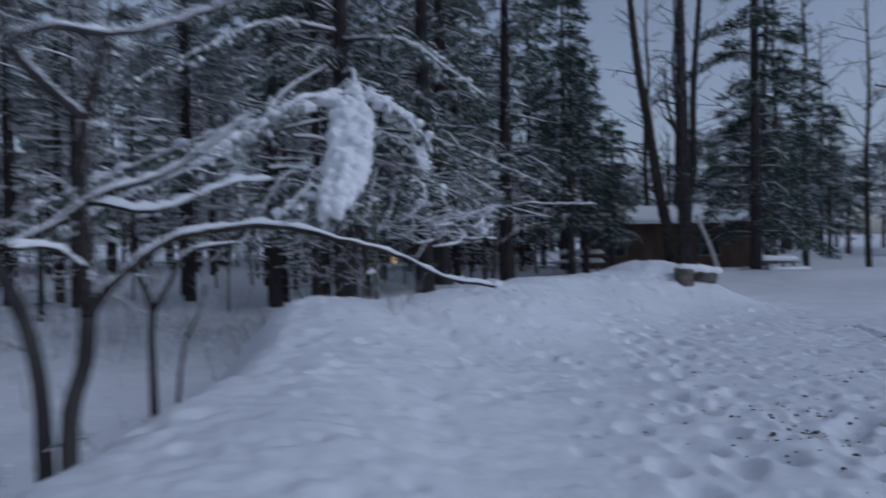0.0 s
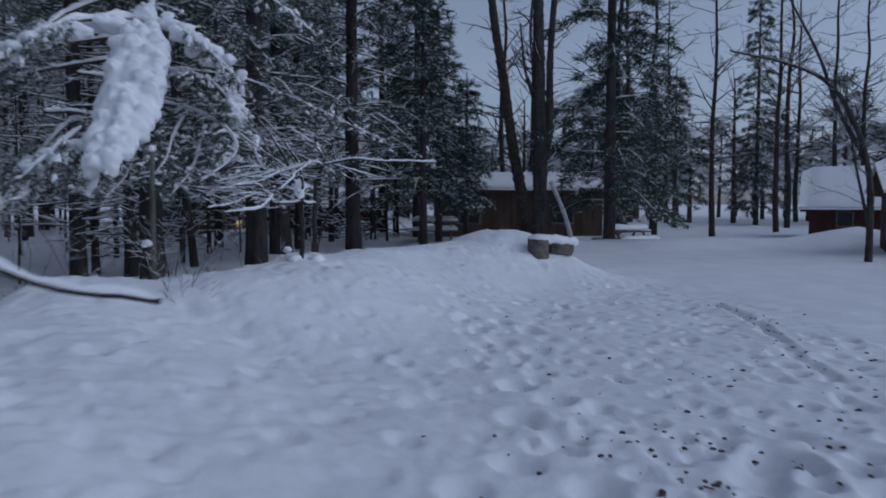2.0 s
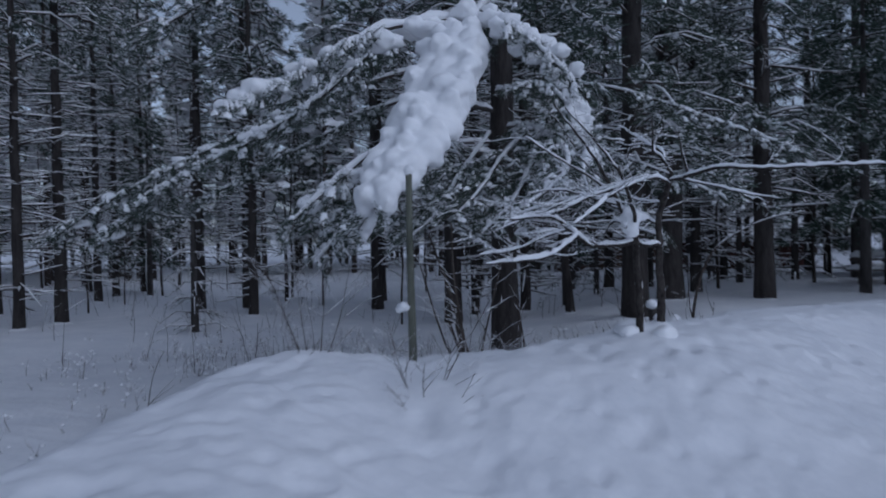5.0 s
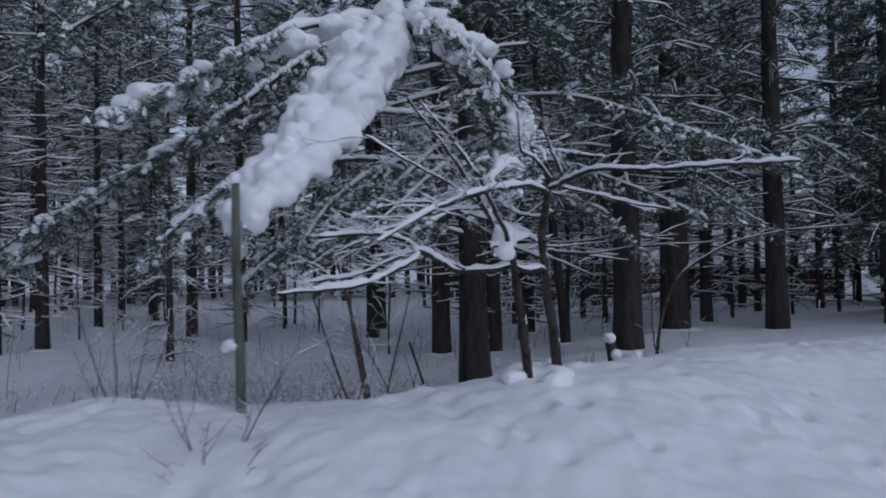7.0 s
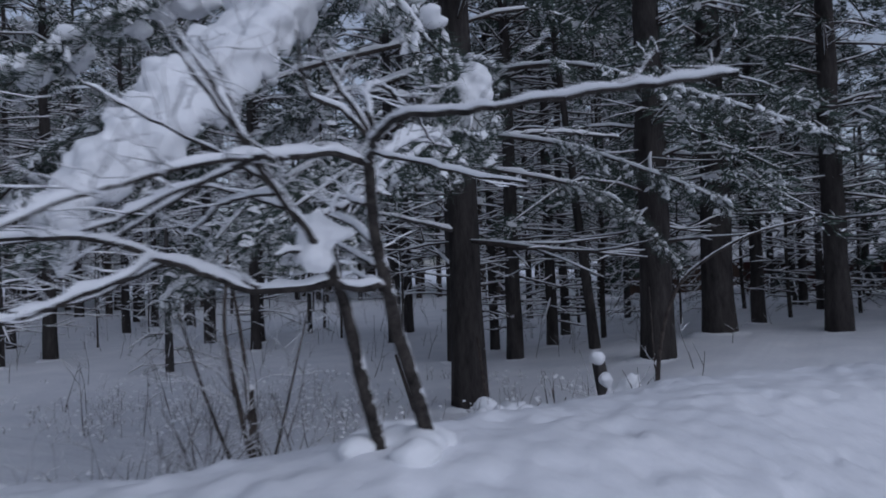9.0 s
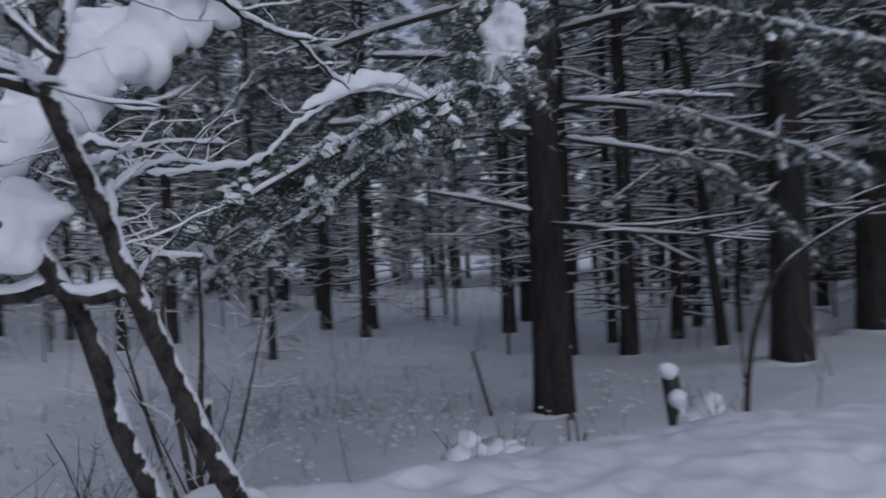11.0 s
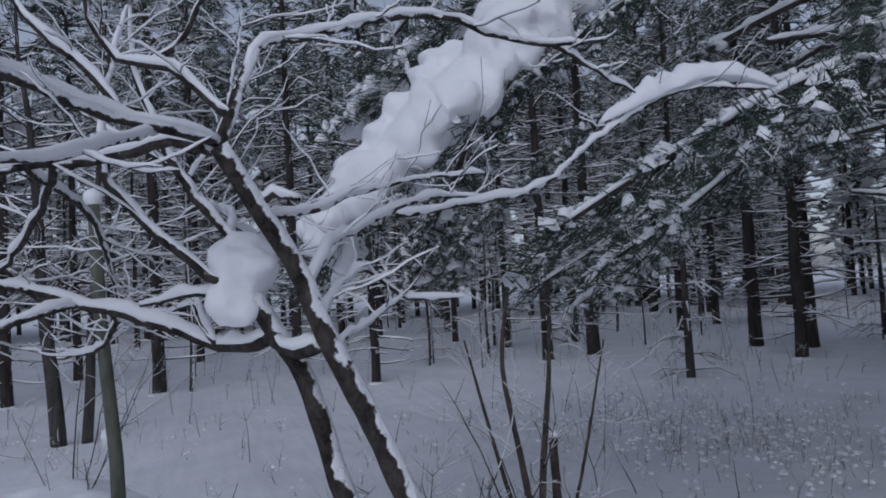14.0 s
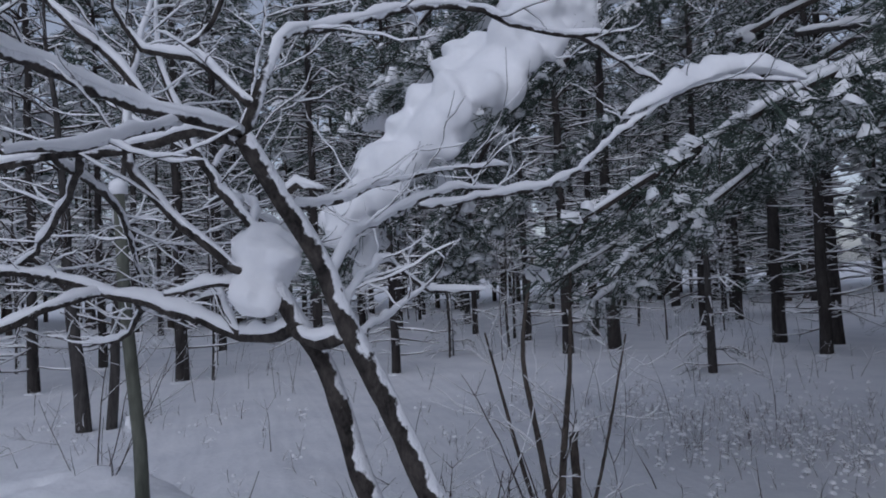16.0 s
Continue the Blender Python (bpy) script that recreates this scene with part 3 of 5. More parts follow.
# fill of the wood behind, thickening with depth
tries = 0
counts = {"pine": 0, "thin": 0}
while tries < 4000 and counts["pine"] < 68:
    tries += 1
    x, y = rng.uniform(-48, 3), rng.uniform(-6, 62)
    d = math.hypot(x - 1.5, y - 8)
    if d < 16.5 or d > 56 or (x > -9 and y < 8) or (x > -7 and y < 24) or not clear(x, y, 2.3):
        continue
    # a bright clearing far back between the trunks
    if abs(x + 17 + 0.30 * (y - 30)) < 3.5 and y > 27:
        continue
    copy_at(rng.choice(PROTO), x, y, None, rng.uniform(0.8, 1.3))
    counts["pine"] += 1
tries = 0
while tries < 4000 and counts["thin"] < 55:
    tries += 1
    x, y = rng.uniform(-40, 2), rng.uniform(-4, 50)
    d = math.hypot(x - 1.5, y - 8)
    if d < 14 or d > 46 or (x > -8 and y < 8) or (x > -6 and y < 21) or not clear(x, y, 1.2):
        continue
    copy_at(rng.choice(THIN), x, y, None, rng.uniform(0.7, 1.2))
    counts["thin"] += 1
for x, y, s in ((4.3, 25.2, 1.05), (6.3, 28.0, 0.75), (5.0, 31.5, 1.6), (11.2, 26.8, 0.6), (15.0, 31.0, 0.95), (13.0, 33.0, 0.7), (16.5, 38.0, 1.0), (20.5, 40.0, 1.1), (-22.0, 30.0, 1.0), (-30.0, 20.0, 1.2)):
    copy_at(MIDSPRUCE, x, y, None, s)
for x, y, s in ((4.0, 36.0, 1.0), (-6.0, 42.0, 1.1), (28.0, 44.0, 0.9)):
    copy_at(TALLSPRUCE, x, y, None, s)
for x, y, s in ((-17.0, 15.5, 0.8), (-13.2, 27.0, 0.9)):
    copy_at(YOUNG, x, y, None, s)
for x, y, s in ((1.5, 29.5, 1.2), (3.2, 31.5, 1.4), (-1.2, 30.0, 1.1), (0.6, 33.0, 1.5), (2.6, 35.5, 1.6), (-2.8, 29.0, 1.0), (-1.8, 35.0, 1.5), (-4.2, 32.0, 1.3), (4.4, 34.0, 1.5), (-0.4, 37.5, 1.7), (-6.4, 31.0, 1.1), (-7.0, 36.0, 1.5)):
    copy_at(YOUNG, x, y, None, s)
for x, y, s in ((0.9, 27.6, 0.9), (2.4, 28.4, 0.8), (-1.6, 27.3, 1.0), (-3.2, 26.2, 0.9), (3.6, 29.6, 1.0), (-0.6, 31.6, 1.1), (1.8, 32.4, 1.1)):
    copy_at(THIN[rng.randrange(3)], x, y, None, s)
FAR = hardwood(44, 15, 0.16, at(12.5, 29.0), "tall bare hardwood against the pale sky", low=3.0, reach=3.2, count=40, thick=0.02)
for x, y, s in ((15.0, 34.0, 1.0), (18.0, 37.5, 1.1), (22.0, 33.0, 0.95), (26.0, 38.0, 1.1), (13.5, 44.0, 1.2), (31.0, 41.0, 1.1), (19.5, 47.0, 1.2), (24.5, 49.0, 1.0), (35.0, 50.0, 1.2), (10.0, 37.0, 1.0), (29.0, 30.0, 0.9), (16.5, 29.0, 0.8)):
    copy_at(FAR, x, y, None, s)
hardwood(45, 7, 0.13, at(-10.55, 7.6), "twisted dark trunk plastered with snow", PINE_BARK, (0.02, -0.06), 1.6, 1.8, 24)
hardwood(46, 7, 0.09, at(-10.65, 7.95), "twisted dark trunk plastered with snow", PINE_BARK, (-0.01, 0.07), 1.6, 1.8, 22)
# trees that close the place behind the lot
for i in range(14):
    a = radians(-150 + i * 16.0)
    x, y = 10 + 46 * math.cos(a) + rng.uniform(-4, 4), 4 + 42 * math.sin(a) + rng.uniform(-4, 4)
    copy_at((MIDSPRUCE, FAR, PROTO[0], TALLSPRUCE)[i % 4], x, y, None, rng.uniform(0.9, 1.3))

# far woods that close the view, past the single trees
rng = random.Random(9)
far_green, far_snow, far_wood = Shape(), Shape(), Shape()
for i in range(330):
    a = radians(rng.uniform(-15, 60) if i % 4 == 0 else rng.uniform(60, 205))
    d = rng.uniform(44, 82)
    x, y = 2 + d * math.cos(a), 8 + d * math.sin(a)
    z, tall = hz(x, y), rng.uniform(14, 25) if x < 2 else rng.uniform(6, 10)
    far_wood.tube([(x, y, z - 0.3), (x + rng.uniform(-0.3, 0.3), y, z + tall)], [0.2, 0.04], 5, cap=False)
    if rng.random() < 0.2:
        for _ in range(26):
            h = tall * rng.uniform(0.25, 0.98)
            sprout(far_wood, far_snow, (x, y, z + h), (rng.uniform(-1, 1), rng.uniform(-1, 1), 0.8), rng.uniform(1.0, 2.6), 0.035, rng, 0.03, 0, 3, 0.2, 0, 2)
        continue
    for _ in range(int(3 * tall)):
        k = rng.random()
        w, t = (1 - 0.7 * k) * rng.uniform(1.0, 2.6) + 0.2, rng.uniform(0, 6.28)
        p = Vector((x + 0.6 * w * math.cos(t), y + 0.6 * w * math.sin(t), z + 2.6 + k * (tall - 2.6)))
        far_green.blades(p, Vector((math.cos(t), math.sin(t), 0)), 1.15, 12, rng)
        for _ in range(3):
            far_snow.pad(p + Vector((rng.uniform(-0.8, 0.8), rng.uniform(-0.8, 0.8), rng.uniform(-0.4, 0.2))), rng.uniform(0.25, 0.75), rng.uniform(0.25, 0.75), 0.16, rng)
woods = tagged(far_wood.obj("far_woods", TWIG_BARK), "distant snowy mixed woods closing the view all round", "woods", kind="stuff")
far_green.obj("far_needles", NEEDLES, woods, shaded=False, kind="stuff")
far_snow.obj("far_snow", SNOW, woods, kind="stuff")

# ---- the great pine whose snow-laden boughs hang over the bank ----
rng = random.Random(77)
A = Vector(at(-2.3, 16.95))
bigpine = pine(61, 18, 0.24, (1.9, 2.6), 5.2, 2.8, place=A, label="large dark pine with long boughs bent under heavy snow", group="great pine")
rel = lambda *p: Vector(p) - A  # noqa: E731


def hero(pts, r=0.05, **kw):
    opt = dict(every=0.06, reach=0.65, size=0.13, thick=0.06, tuft=11, pads=0.22, step=0.1, from_k=0.3, gap=0.05, strips=0.5, fine=True)
    opt.update(kw)
    wood, green, snow = Shape(), Shape(), Shape()
    line = bough(wood, green, snow, [rel(*p) for p in pts], r, rng, **opt)
    ob = wood.obj("bough", TWIG_BARK, bigpine)
    green.obj("needle_mass", NEEDLES, ob, shaded=False, kind="stuff")
    snow.obj("bough_snow", SNOW, ob, "white snow lying on the long bough", kind="stuff")
    return line


# bough hung with the deep white load
load_line = hero([(-2.2, 16.8, 5.2), (-1.7, 14.6, 4.75), (-1.5, 13.0, 3.95), (-1.45, 11.9, 3.0), (-1.5, 11.1, 2.2), (-1.6, 10.6, 1.75)], 0.06, thick=0.08, from_k=0.4)
hero([(-1.5, 12.9, 4.0), (-0.9, 12.6, 3.75), (-0.4, 12.4, 3.3), (-0.1, 12.3, 2.95)], 0.03, thick=0.12)
hero([(-1.5, 12.9, 4.0), (-2.3, 12.2, 3.75), (-3.0, 11.4, 3.1), (-3.5, 11.0, 2.75)], 0.03, thick=0.12)
hero([(-1.9, 11.2, 2.3), (-2.2, 10.8, 1.9), (-2.4, 10.6, 1.65)], 0.02, thick=0.1)
# bough that reaches low beside the forked tree
hero([(-2.1, 16.7, 3.3), (-1.2, 14.6, 2.95), (-0.4, 12.9, 2.45), (-0.2, 11.95, 2.05), (-0.5, 11.4, 1.7)], 0.05, thick=0.06)
hero([(-2.3, 16.7, 3.9), (-0.9, 14.2, 3.4), (-0.3, 13.3, 2.75), (-0.2, 13.0, 2.3)], 0.05, thick=0.08)
hero([(-2.5, 16.8, 3.1), (-2.6, 14.9, 2.8), (-2.4, 13.2, 2.2), (-2.3, 12.3, 1.6)], 0.045)
hero([(-2.5, 16.8, 2.9), (-3.2, 15.4, 2.6), (-3.6, 14.3, 2.0), (-3.8, 13.8, 1.5)], 0.04)
hero([(-1.2, 14.6, 2.95), (-1.2, 13.2, 2.4), (-1.15, 12.3, 2.0), (-1.25, 11.8, 1.7)], 0.03, strips=0.35, thick=0.05, every=0.085, pads=0.3, droop=-0.1)
hero([(-1.7, 14.4, 2.9), (-1.7, 13.1, 2.2), (-1.7, 12.4, 1.75), (-1.85, 11.9, 1.45)], 0.03, strips=0.35, thick=0.05, every=0.085, pads=0.3, droop=-0.1)
hero([(-0.9, 14.0, 2.8), (-0.8, 12.9, 2.2), (-0.85, 12.3, 1.8), (-1.0, 11.8, 1.5)], 0.03, strips=0.35, thick=0.05, every=0.085, pads=0.3, droop=-0.1)
# long sprays towards the meadow
hero([(-2.6, 16.8, 5.4), (-3.0, 14.2, 4.3), (-3.4, 12.4, 3.0), (-5.0, 12.3, 2.3), (-6.7, 12.4, 1.45)], 0.05, thick=0.09)
hero([(-2.7, 16.9, 4.6), (-4.0, 15.2, 3.9), (-5.6, 14.0, 3.0), (-7.2, 13.4, 2.2), (-8.3, 13.2, 1.6)], 0.05, thick=0.08)
hero([(-2.6, 16.9, 4.2), (-4.2, 16.2, 3.7), (-6.0, 15.6, 2.8), (-7.4, 15.2, 2.1)], 0.045, thick=0.07)
hero([(-2.4, 16.8, 6.2), (-3.2, 14.0, 5.6), (-4.2, 12.4, 4.6), (-5.2, 11.6, 3.8)], 0.05, thick=0.09)
hero([(-2.2, 16.8, 6.0), (-0.8, 15.0, 5.5), (0.2, 13.8, 4.6), (0.8, 13.2, 4.0)], 0.05, thick=0.08)
hero([(-2.0, 16.9, 4.0), (-0.4, 16.2, 3.7), (1.2, 15.8, 3.0), (2.2, 15.6, 2.5)], 0.045, thick=0.06)
hero([(-2.0, 17.0, 3.2), (-0.8, 16.9, 2.9), (0.4, 16.6, 2.4), (1.2, 16.4, 2.0)], 0.04, thick=0.06)
# the deep load itself, draped along the hanging bough and swollen into lobes
def load_part(line, wide, high, bumps, ends=(0.5, 0.35), knob=(0.06, 0.11), voxel=0.022):
    """A deep load along a line: a broad core, rounded lobes over it and drooping lobes along its rims."""
    sh, n = Shape(), len(line)
    full = [min(1.0, ends[0] + 3.0 * i / n, ends[1] + 2.4 * (n - 1 - i) / n) for i in range(n)]

    def frame_at(i):
        d = (line[min(i + 1, n - 1)] - line[max(i - 1, 0)]).normalized()
        side = d.cross(Vector((0, 0, 1)))
        side = side.normalized() if side.length > 0.1 else Vector((1, 0, 0))
        return d, side, side.cross(d).normalized()

    gap = max(1, int(0.35 * high / (line[1] - line[0]).length))
    for i in range(0, n, gap):
        d, side, over = frame_at(i)
        for k in (-0.55, 0.0, 0.55):
            r = high * full[i] * rng.uniform(0.75, 1.0) * (1.0 if k == 0 else 0.85)
            sh.ball(line[i] + side * (k * wide * full[i] * rng.uniform(0.8, 1.15)) + over * (0.15 * high) - Vector((0, 0, 0.18 * high * abs(k))), r, rng, (1, 1, 0.9), 0.12, 2)
    for _ in range(bumps):
        i = rng.randrange(n)
        d, side, over = frame_at(i)
        rim = rng.random() < 0.55
        a = rng.choice((0, math.pi)) + rng.uniform(-0.5, 0.5) if rim else rng.uniform(0.2, math.pi - 0.2)
        q = line[i] + side * (wide * full[i] * 0.95 * math.cos(a)) + over * (0.15 * high + high * full[i] * 0.85 * math.sin(a))
        sh.ball(q - Vector((0, 0, 0.3 * high if rim else 0.0)), rng.uniform(*knob) * (0.8 if rim else 1.0), rng, (1, 1, 1.25 if rim else 0.85), 0.3, 2)
    melt(sh.obj("deep_snow", SNOW, bigpine, "deep lumpy white snow weighing the bough down"), voxel, 5)


def clumps(a, b, count, r, each=7):
    """Separate heaps of snow along a bough."""
    for i in range(count):
        sh, c = Shape(), rel(*a).lerp(rel(*b), (i + rng.uniform(0.2, 0.8)) / count)
        c.z += 0.12 * math.sin(3.14 * (i + 0.5) / count)
        k = r * rng.uniform(0.75, 1.2)
        for _ in range(each):
            sh.ball(c + Vector((rng.uniform(-1.5, 1.5) * k, rng.uniform(-1, 1) * k, rng.uniform(-0.5, 0.4) * k)), k * rng.uniform(0.55, 1.0), rng, (1.15, 1.0, 0.8), 0.3, 2)
        melt(sh.obj("snow_cushion", SNOW, bigpine, "rounded cushion of white snow on the bough"), 0.022, 2)


load_part(curve([rel(-1.52, 12.85, 3.82), rel(-1.48, 12.5, 3.62), rel(-1.42, 12.0, 3.15), rel(-1.42, 11.35, 2.55), rel(-1.48, 10.8, 2.0), rel(-1.55, 10.55, 1.75)], 0.022), 0.33, 0.21, 130, knob=(0.065, 0.125))
clumps((-1.45, 12.9, 4.05), (-0.15, 12.4, 3.05), 6, 0.13)
clumps((-1.65, 12.9, 4.0), (-3.5, 11.0, 2.75), 8, 0.13)
clumps((-3.4, 12.4, 3.02), (-6.6, 12.4, 1.5), 10, 0.09)
clumps((-1.75, 11.2, 2.1), (-2.45, 10.8, 1.7), 4, 0.09)
clumps((-4.0, 15.2, 3.95), (-8.2, 13.2, 1.65), 9, 0.1)
load_part(curve([rel(-1.66, 10.75, 1.82), rel(-1.68, 10.7, 1.6), rel(-1.7, 10.7, 1.5)], 0.015), 0.07, 0.07, 14, knob=(0.03, 0.05), voxel=0.014)
load_part(curve([rel(-0.38, 13.55, 3.1), rel(-0.3, 13.35, 2.75), rel(-0.27, 13.2, 2.4)], 0.02), 0.12, 0.09, 34, knob=(0.035, 0.07), voxel=0.016)

# level limbs of the great pine, thick with snow, and the bough that droops from them
def bare_bough(pts, r, thick):
    wood, snow = Shape(), Shape()
    line = curve([rel(*p) for p in pts], 0.07, 0.006, rng)
    radii = taper(len(line), r, r * 0.5)
    wood.tube(line, radii, 8, rough=0.08, rng=rng)
    snow.cover(line, radii, thick, rng, n=8, lumps=0.25, over_hang=0.2)
    for _ in range(int(len(line) / 3)):
        i = rng.randint(2, len(line) - 2)
        a = rng.uniform(0, 6.28)
        sprout(wood, snow, line[i], (math.cos(a), math.sin(a), rng.uniform(-0.4, 0.3)), rng.uniform(0.2, 0.7), 0.01, rng, 0.018, 1, 3, 0.25, 2, 4)
    ob = wood.obj("bough", PINE_BARK, bigpine)
    snow.obj("bough_snow", SNOW, ob, "white snow lying on the level bough", kind="stuff")


bare_bough([(-2.35, 16.8, 2.85), (-2.9, 15.9, 2.92), (-3.2, 15.2, 2.93), (-3.42, 14.6, 2.85)], 0.055, 0.09)
bare_bough([(-2.35, 16.72, 1.91), (-2.7, 16.2, 2.05), (-3.02, 15.69, 2.16)], 0.032, 0.06)
bare_bough([(-2.38, 16.65, 3.59), (-2.7, 15.7, 3.6), (-2.98, 14.84, 3.53)], 0.05, 0.08)
bare_bough([(-2.1, 17.0, 3.1), (-1.3, 17.5, 3.2), (-0.4, 18.0, 3.1)], 0.04, 0.06)
hero([(-3.0, 15.9, 2.95), (-3.3, 15.14, 2.68), (-3.57, 13.92, 1.75), (-3.63, 13.0, 1.2)], 0.04, thick=0.09, pads=0.25)
hero([(-2.05, 17.05, 2.76), (-0.79, 17.94, 2.38), (0.18, 18.5, 1.48)], 0.035, thick=0.07, pads=0.25)


# ---- small near trees, limb by limb ----
def limb(tree, origin, pts, r0, r1, thick, rng, bark=STEM_BARK, twigs=0, length=0.4, name="limb", lump=0.45, depth=1, upward=0.3):
    """One crooked limb with the snow on it, and side twigs."""
    wood, snow = Shape(), Shape()
    kink = [Vector(p) - origin for p in pts]
    for q in kink[1:-1]:
        q += Vector((rng.uniform(-1, 1), rng.uniform(-1, 1), rng.uniform(-1, 1))) * (0.003 if name == "stem" else min(0.010, r0))
    line = curve(kink, 0.04, 0.0012 if name == "stem" else 0.004, rng)
    radii = taper(len(line), r0, r1)
    wood.tube(line, [r * (1 + (0.1 if name == "stem" else 0.2) * noise.noise(q * 14.0)) for q, r in zip(line, radii)], 9, rough=0.025 if name == "stem" else 0.06, rng=rng)
    if thick:
        snow.cover(line, radii, thick, rng, n=9, lumps=lump, over_hang=0.16)
    for _ in range(int(twigs * 0.75 + 0.5)):
        i = rng.randint(len(line) // 5, len(line) - 2)
        w = (line[i + 1] - line[i]).normalized()
        s = w.cross(Vector((rng.uniform(-0.4, 0.4), rng.uniform(-0.4, 0.4), 1))).normalized() * rng.choice((-1, 1))
        sprout(wood, snow, line[i], w * 0.6 + s * 0.8 + Vector((0, 0, rng.uniform(-0.1, 0.5 + upward))), length * rng.uniform(0.35, 1.05), max(0.0022, radii[i] * 0.2), rng, 0.009, depth, 4, 0.36, 2, 7)
    ob = wood.obj(name, bark, tree)
    if snow.f:
        snow.obj("snow_cover", SNOW, ob, "white snow lying along the limb", kind="stuff" if twigs else "")
    return line


rng = random.Random(101)
O = Vector((0.7, 10.45, hz(0.7, 10.45)))
forked = holder("forked_tree", O, "small crooked two-stemmed tree, every limb capped with snow", "tree")
limb(forked, O, [(0.81, 10.66, 0.5), (0.815, 10.56, 0.74), (0.838, 10.394, 1.037), (0.832, 10.328, 1.203), (0.845, 10.234, 1.398), (0.85, 10.175, 1.56), (0.885, 10.1, 1.68), (0.935, 10.02, 1.81)], 0.035, 0.021, 0, rng, name="stem", twigs=0)
limb(forked, O, [(0.66, 10.48, 0.5), (0.68, 10.40, 0.75), (0.695, 10.279, 1.015), (0.692, 10.233, 1.177), (0.688, 10.193, 1.312), (0.694, 10.132, 1.422), (0.688, 10.073, 1.53)], 0.033, 0.022, 0, rng, name="stem")
# the two upper stems that lean out above the fork, side by side
limb(forked, O, [(0.688, 10.073, 1.53), (0.715, 9.99, 1.55), (0.71, 9.92, 1.615), (0.69, 9.82, 1.73), (0.675, 9.78, 1.77), (0.62, 9.755, 1.885), (0.45, 9.77, 2.12), (0.28, 9.8, 2.33)], 0.015, 0.006, 0.022, rng, twigs=9, length=0.4)
limb(forked, O, [(0.688, 10.073, 1.53), (0.61, 10.06, 1.63), (0.58, 9.99, 1.73), (0.54, 9.93, 1.84), (0.45, 9.87, 1.99), (0.36, 9.82, 2.14), (0.2, 9.8, 2.36)], 0.016, 0.006, 0.03, rng, twigs=8, length=0.4)
# low limb and its dipping branch
limb(forked, O, [(0.845, 10.22, 1.40), (0.77, 10.17, 1.385), (0.70, 10.13, 1.40)], 0.018, 0.017, 0.034, rng)
limb(forked, O, [(0.69, 10.13, 1.41), (0.55, 10.05, 1.385), (0.40, 9.98, 1.395), (0.34, 9.82, 1.46), (0.29, 9.64, 1.525), (0.27, 9.5, 1.56), (0.2, 9.3, 1.57), (0.08, 9.1, 1.56)], 0.019, 0.007, 0.034, rng, twigs=11, length=0.35)
limb(forked, O, [(0.29, 9.66, 1.52), (0.37, 9.57, 1.49), (0.40, 9.47, 1.44), (0.33, 9.27, 1.37), (0.255, 9.1, 1.33), (-0.015, 8.9, 1.30)], 0.014, 0.006, 0.028, rng, twigs=8, length=0.3)
# limb swung to the open side, and the one beside it
limb(forked, O, [(0.935, 10.02, 1.82), (1.02, 9.91, 1.83), (1.08, 9.83, 1.84), (1.18, 9.76, 1.86), (1.28, 9.69, 1.86), (1.5, 9.63, 1.845), (1.81, 9.62, 1.83), (2.15, 9.62, 1.83)], 0.015, 0.006, 0.024, rng, twigs=6, length=0.25)
limb(forked, O, [(0.935, 10.01, 1.80), (0.86, 9.93, 1.83), (0.78, 9.8, 1.82), (0.77, 9.63, 1.80), (0.73, 9.45, 1.75), (0.65, 9.25, 1.68), (0.62, 9.1, 1.635), (0.51, 8.9, 1.52)], 0.0135, 0.005, 0.03, rng, twigs=12, length=0.4)
limb(forked, O, [(1.02, 9.91, 1.82), (1.13, 9.88, 1.79), (1.27, 9.85, 1.75), (1.45, 9.8, 1.70), (1.6, 9.77, 1.66)], 0.008, 0.004, 0.016, rng, twigs=3, length=0.2)
limb(forked, O, [(0.935, 10.02, 1.81), (0.95, 10.04, 1.87), (0.91, 10.08, 1.97), (0.86, 10.13, 2.05), (0.78, 10.24, 2.1), (0.68, 10.43, 2.18), (0.63, 10.61, 2.21), (0.6, 10.76, 2.18), (0.57, 10.92, 2.17), (0.57, 11.05, 2.18)], 0.012, 0.006, 0.024, rng, twigs=10, length=0.3, upward=-0.4)
limb(forked, O, [(0.57, 10.95, 2.17), (0.52, 11.1, 2.12), (0.5, 11.25, 2.06)], 0.007, 0.003, 0.02, rng, twigs=6, length=0.22)
limb(forked, O, [(0.885, 10.09, 1.69), (0.9, 10.13, 1.71), (0.91, 10.18, 1.705)], 0.012, 0.007, 0.032, rng)
limb(forked, O, [(0.845, 10.19, 1.52), (0.66, 10.28, 1.62), (0.51, 10.38, 1.67), (0.43, 10.5, 1.72), (0.33, 10.66, 1.77), (0.28, 10.83, 1.77)], 0.011, 0.005, 0.026, rng, twigs=12, length=0.4)
limb(forked, O, [(0.875, 10.11, 1.67), (0.71, 10.24, 1.71), (0.57, 10.39, 1.76), (0.47, 10.59, 1.81), (0.43, 10.77, 1.83)], 0.010, 0.004, 0.018, rng, twigs=8, length=0.4)
limb(forked, O, [(0.43, 10.5, 1.71), (0.31, 10.78, 1.75), (0.22, 11.05, 1.82), (0.13, 11.27, 1.96), (0.1, 11.48, 2.09), (0.09, 11.7, 2.18), (0.11, 11.88, 2.2), (0.14, 12.06, 2.19)], 0.008, 0.005, 0.026, rng, twigs=12, length=0.4, lump=0.45)
limb(forked, O, [(0.845, 10.21, 1.45), (0.64, 10.3, 1.52), (0.5, 10.39, 1.55), (0.43, 10.52, 1.48), (0.38, 10.7, 1.47)], 0.010, 0.004, 0.024, rng, twigs=7, length=0.35)
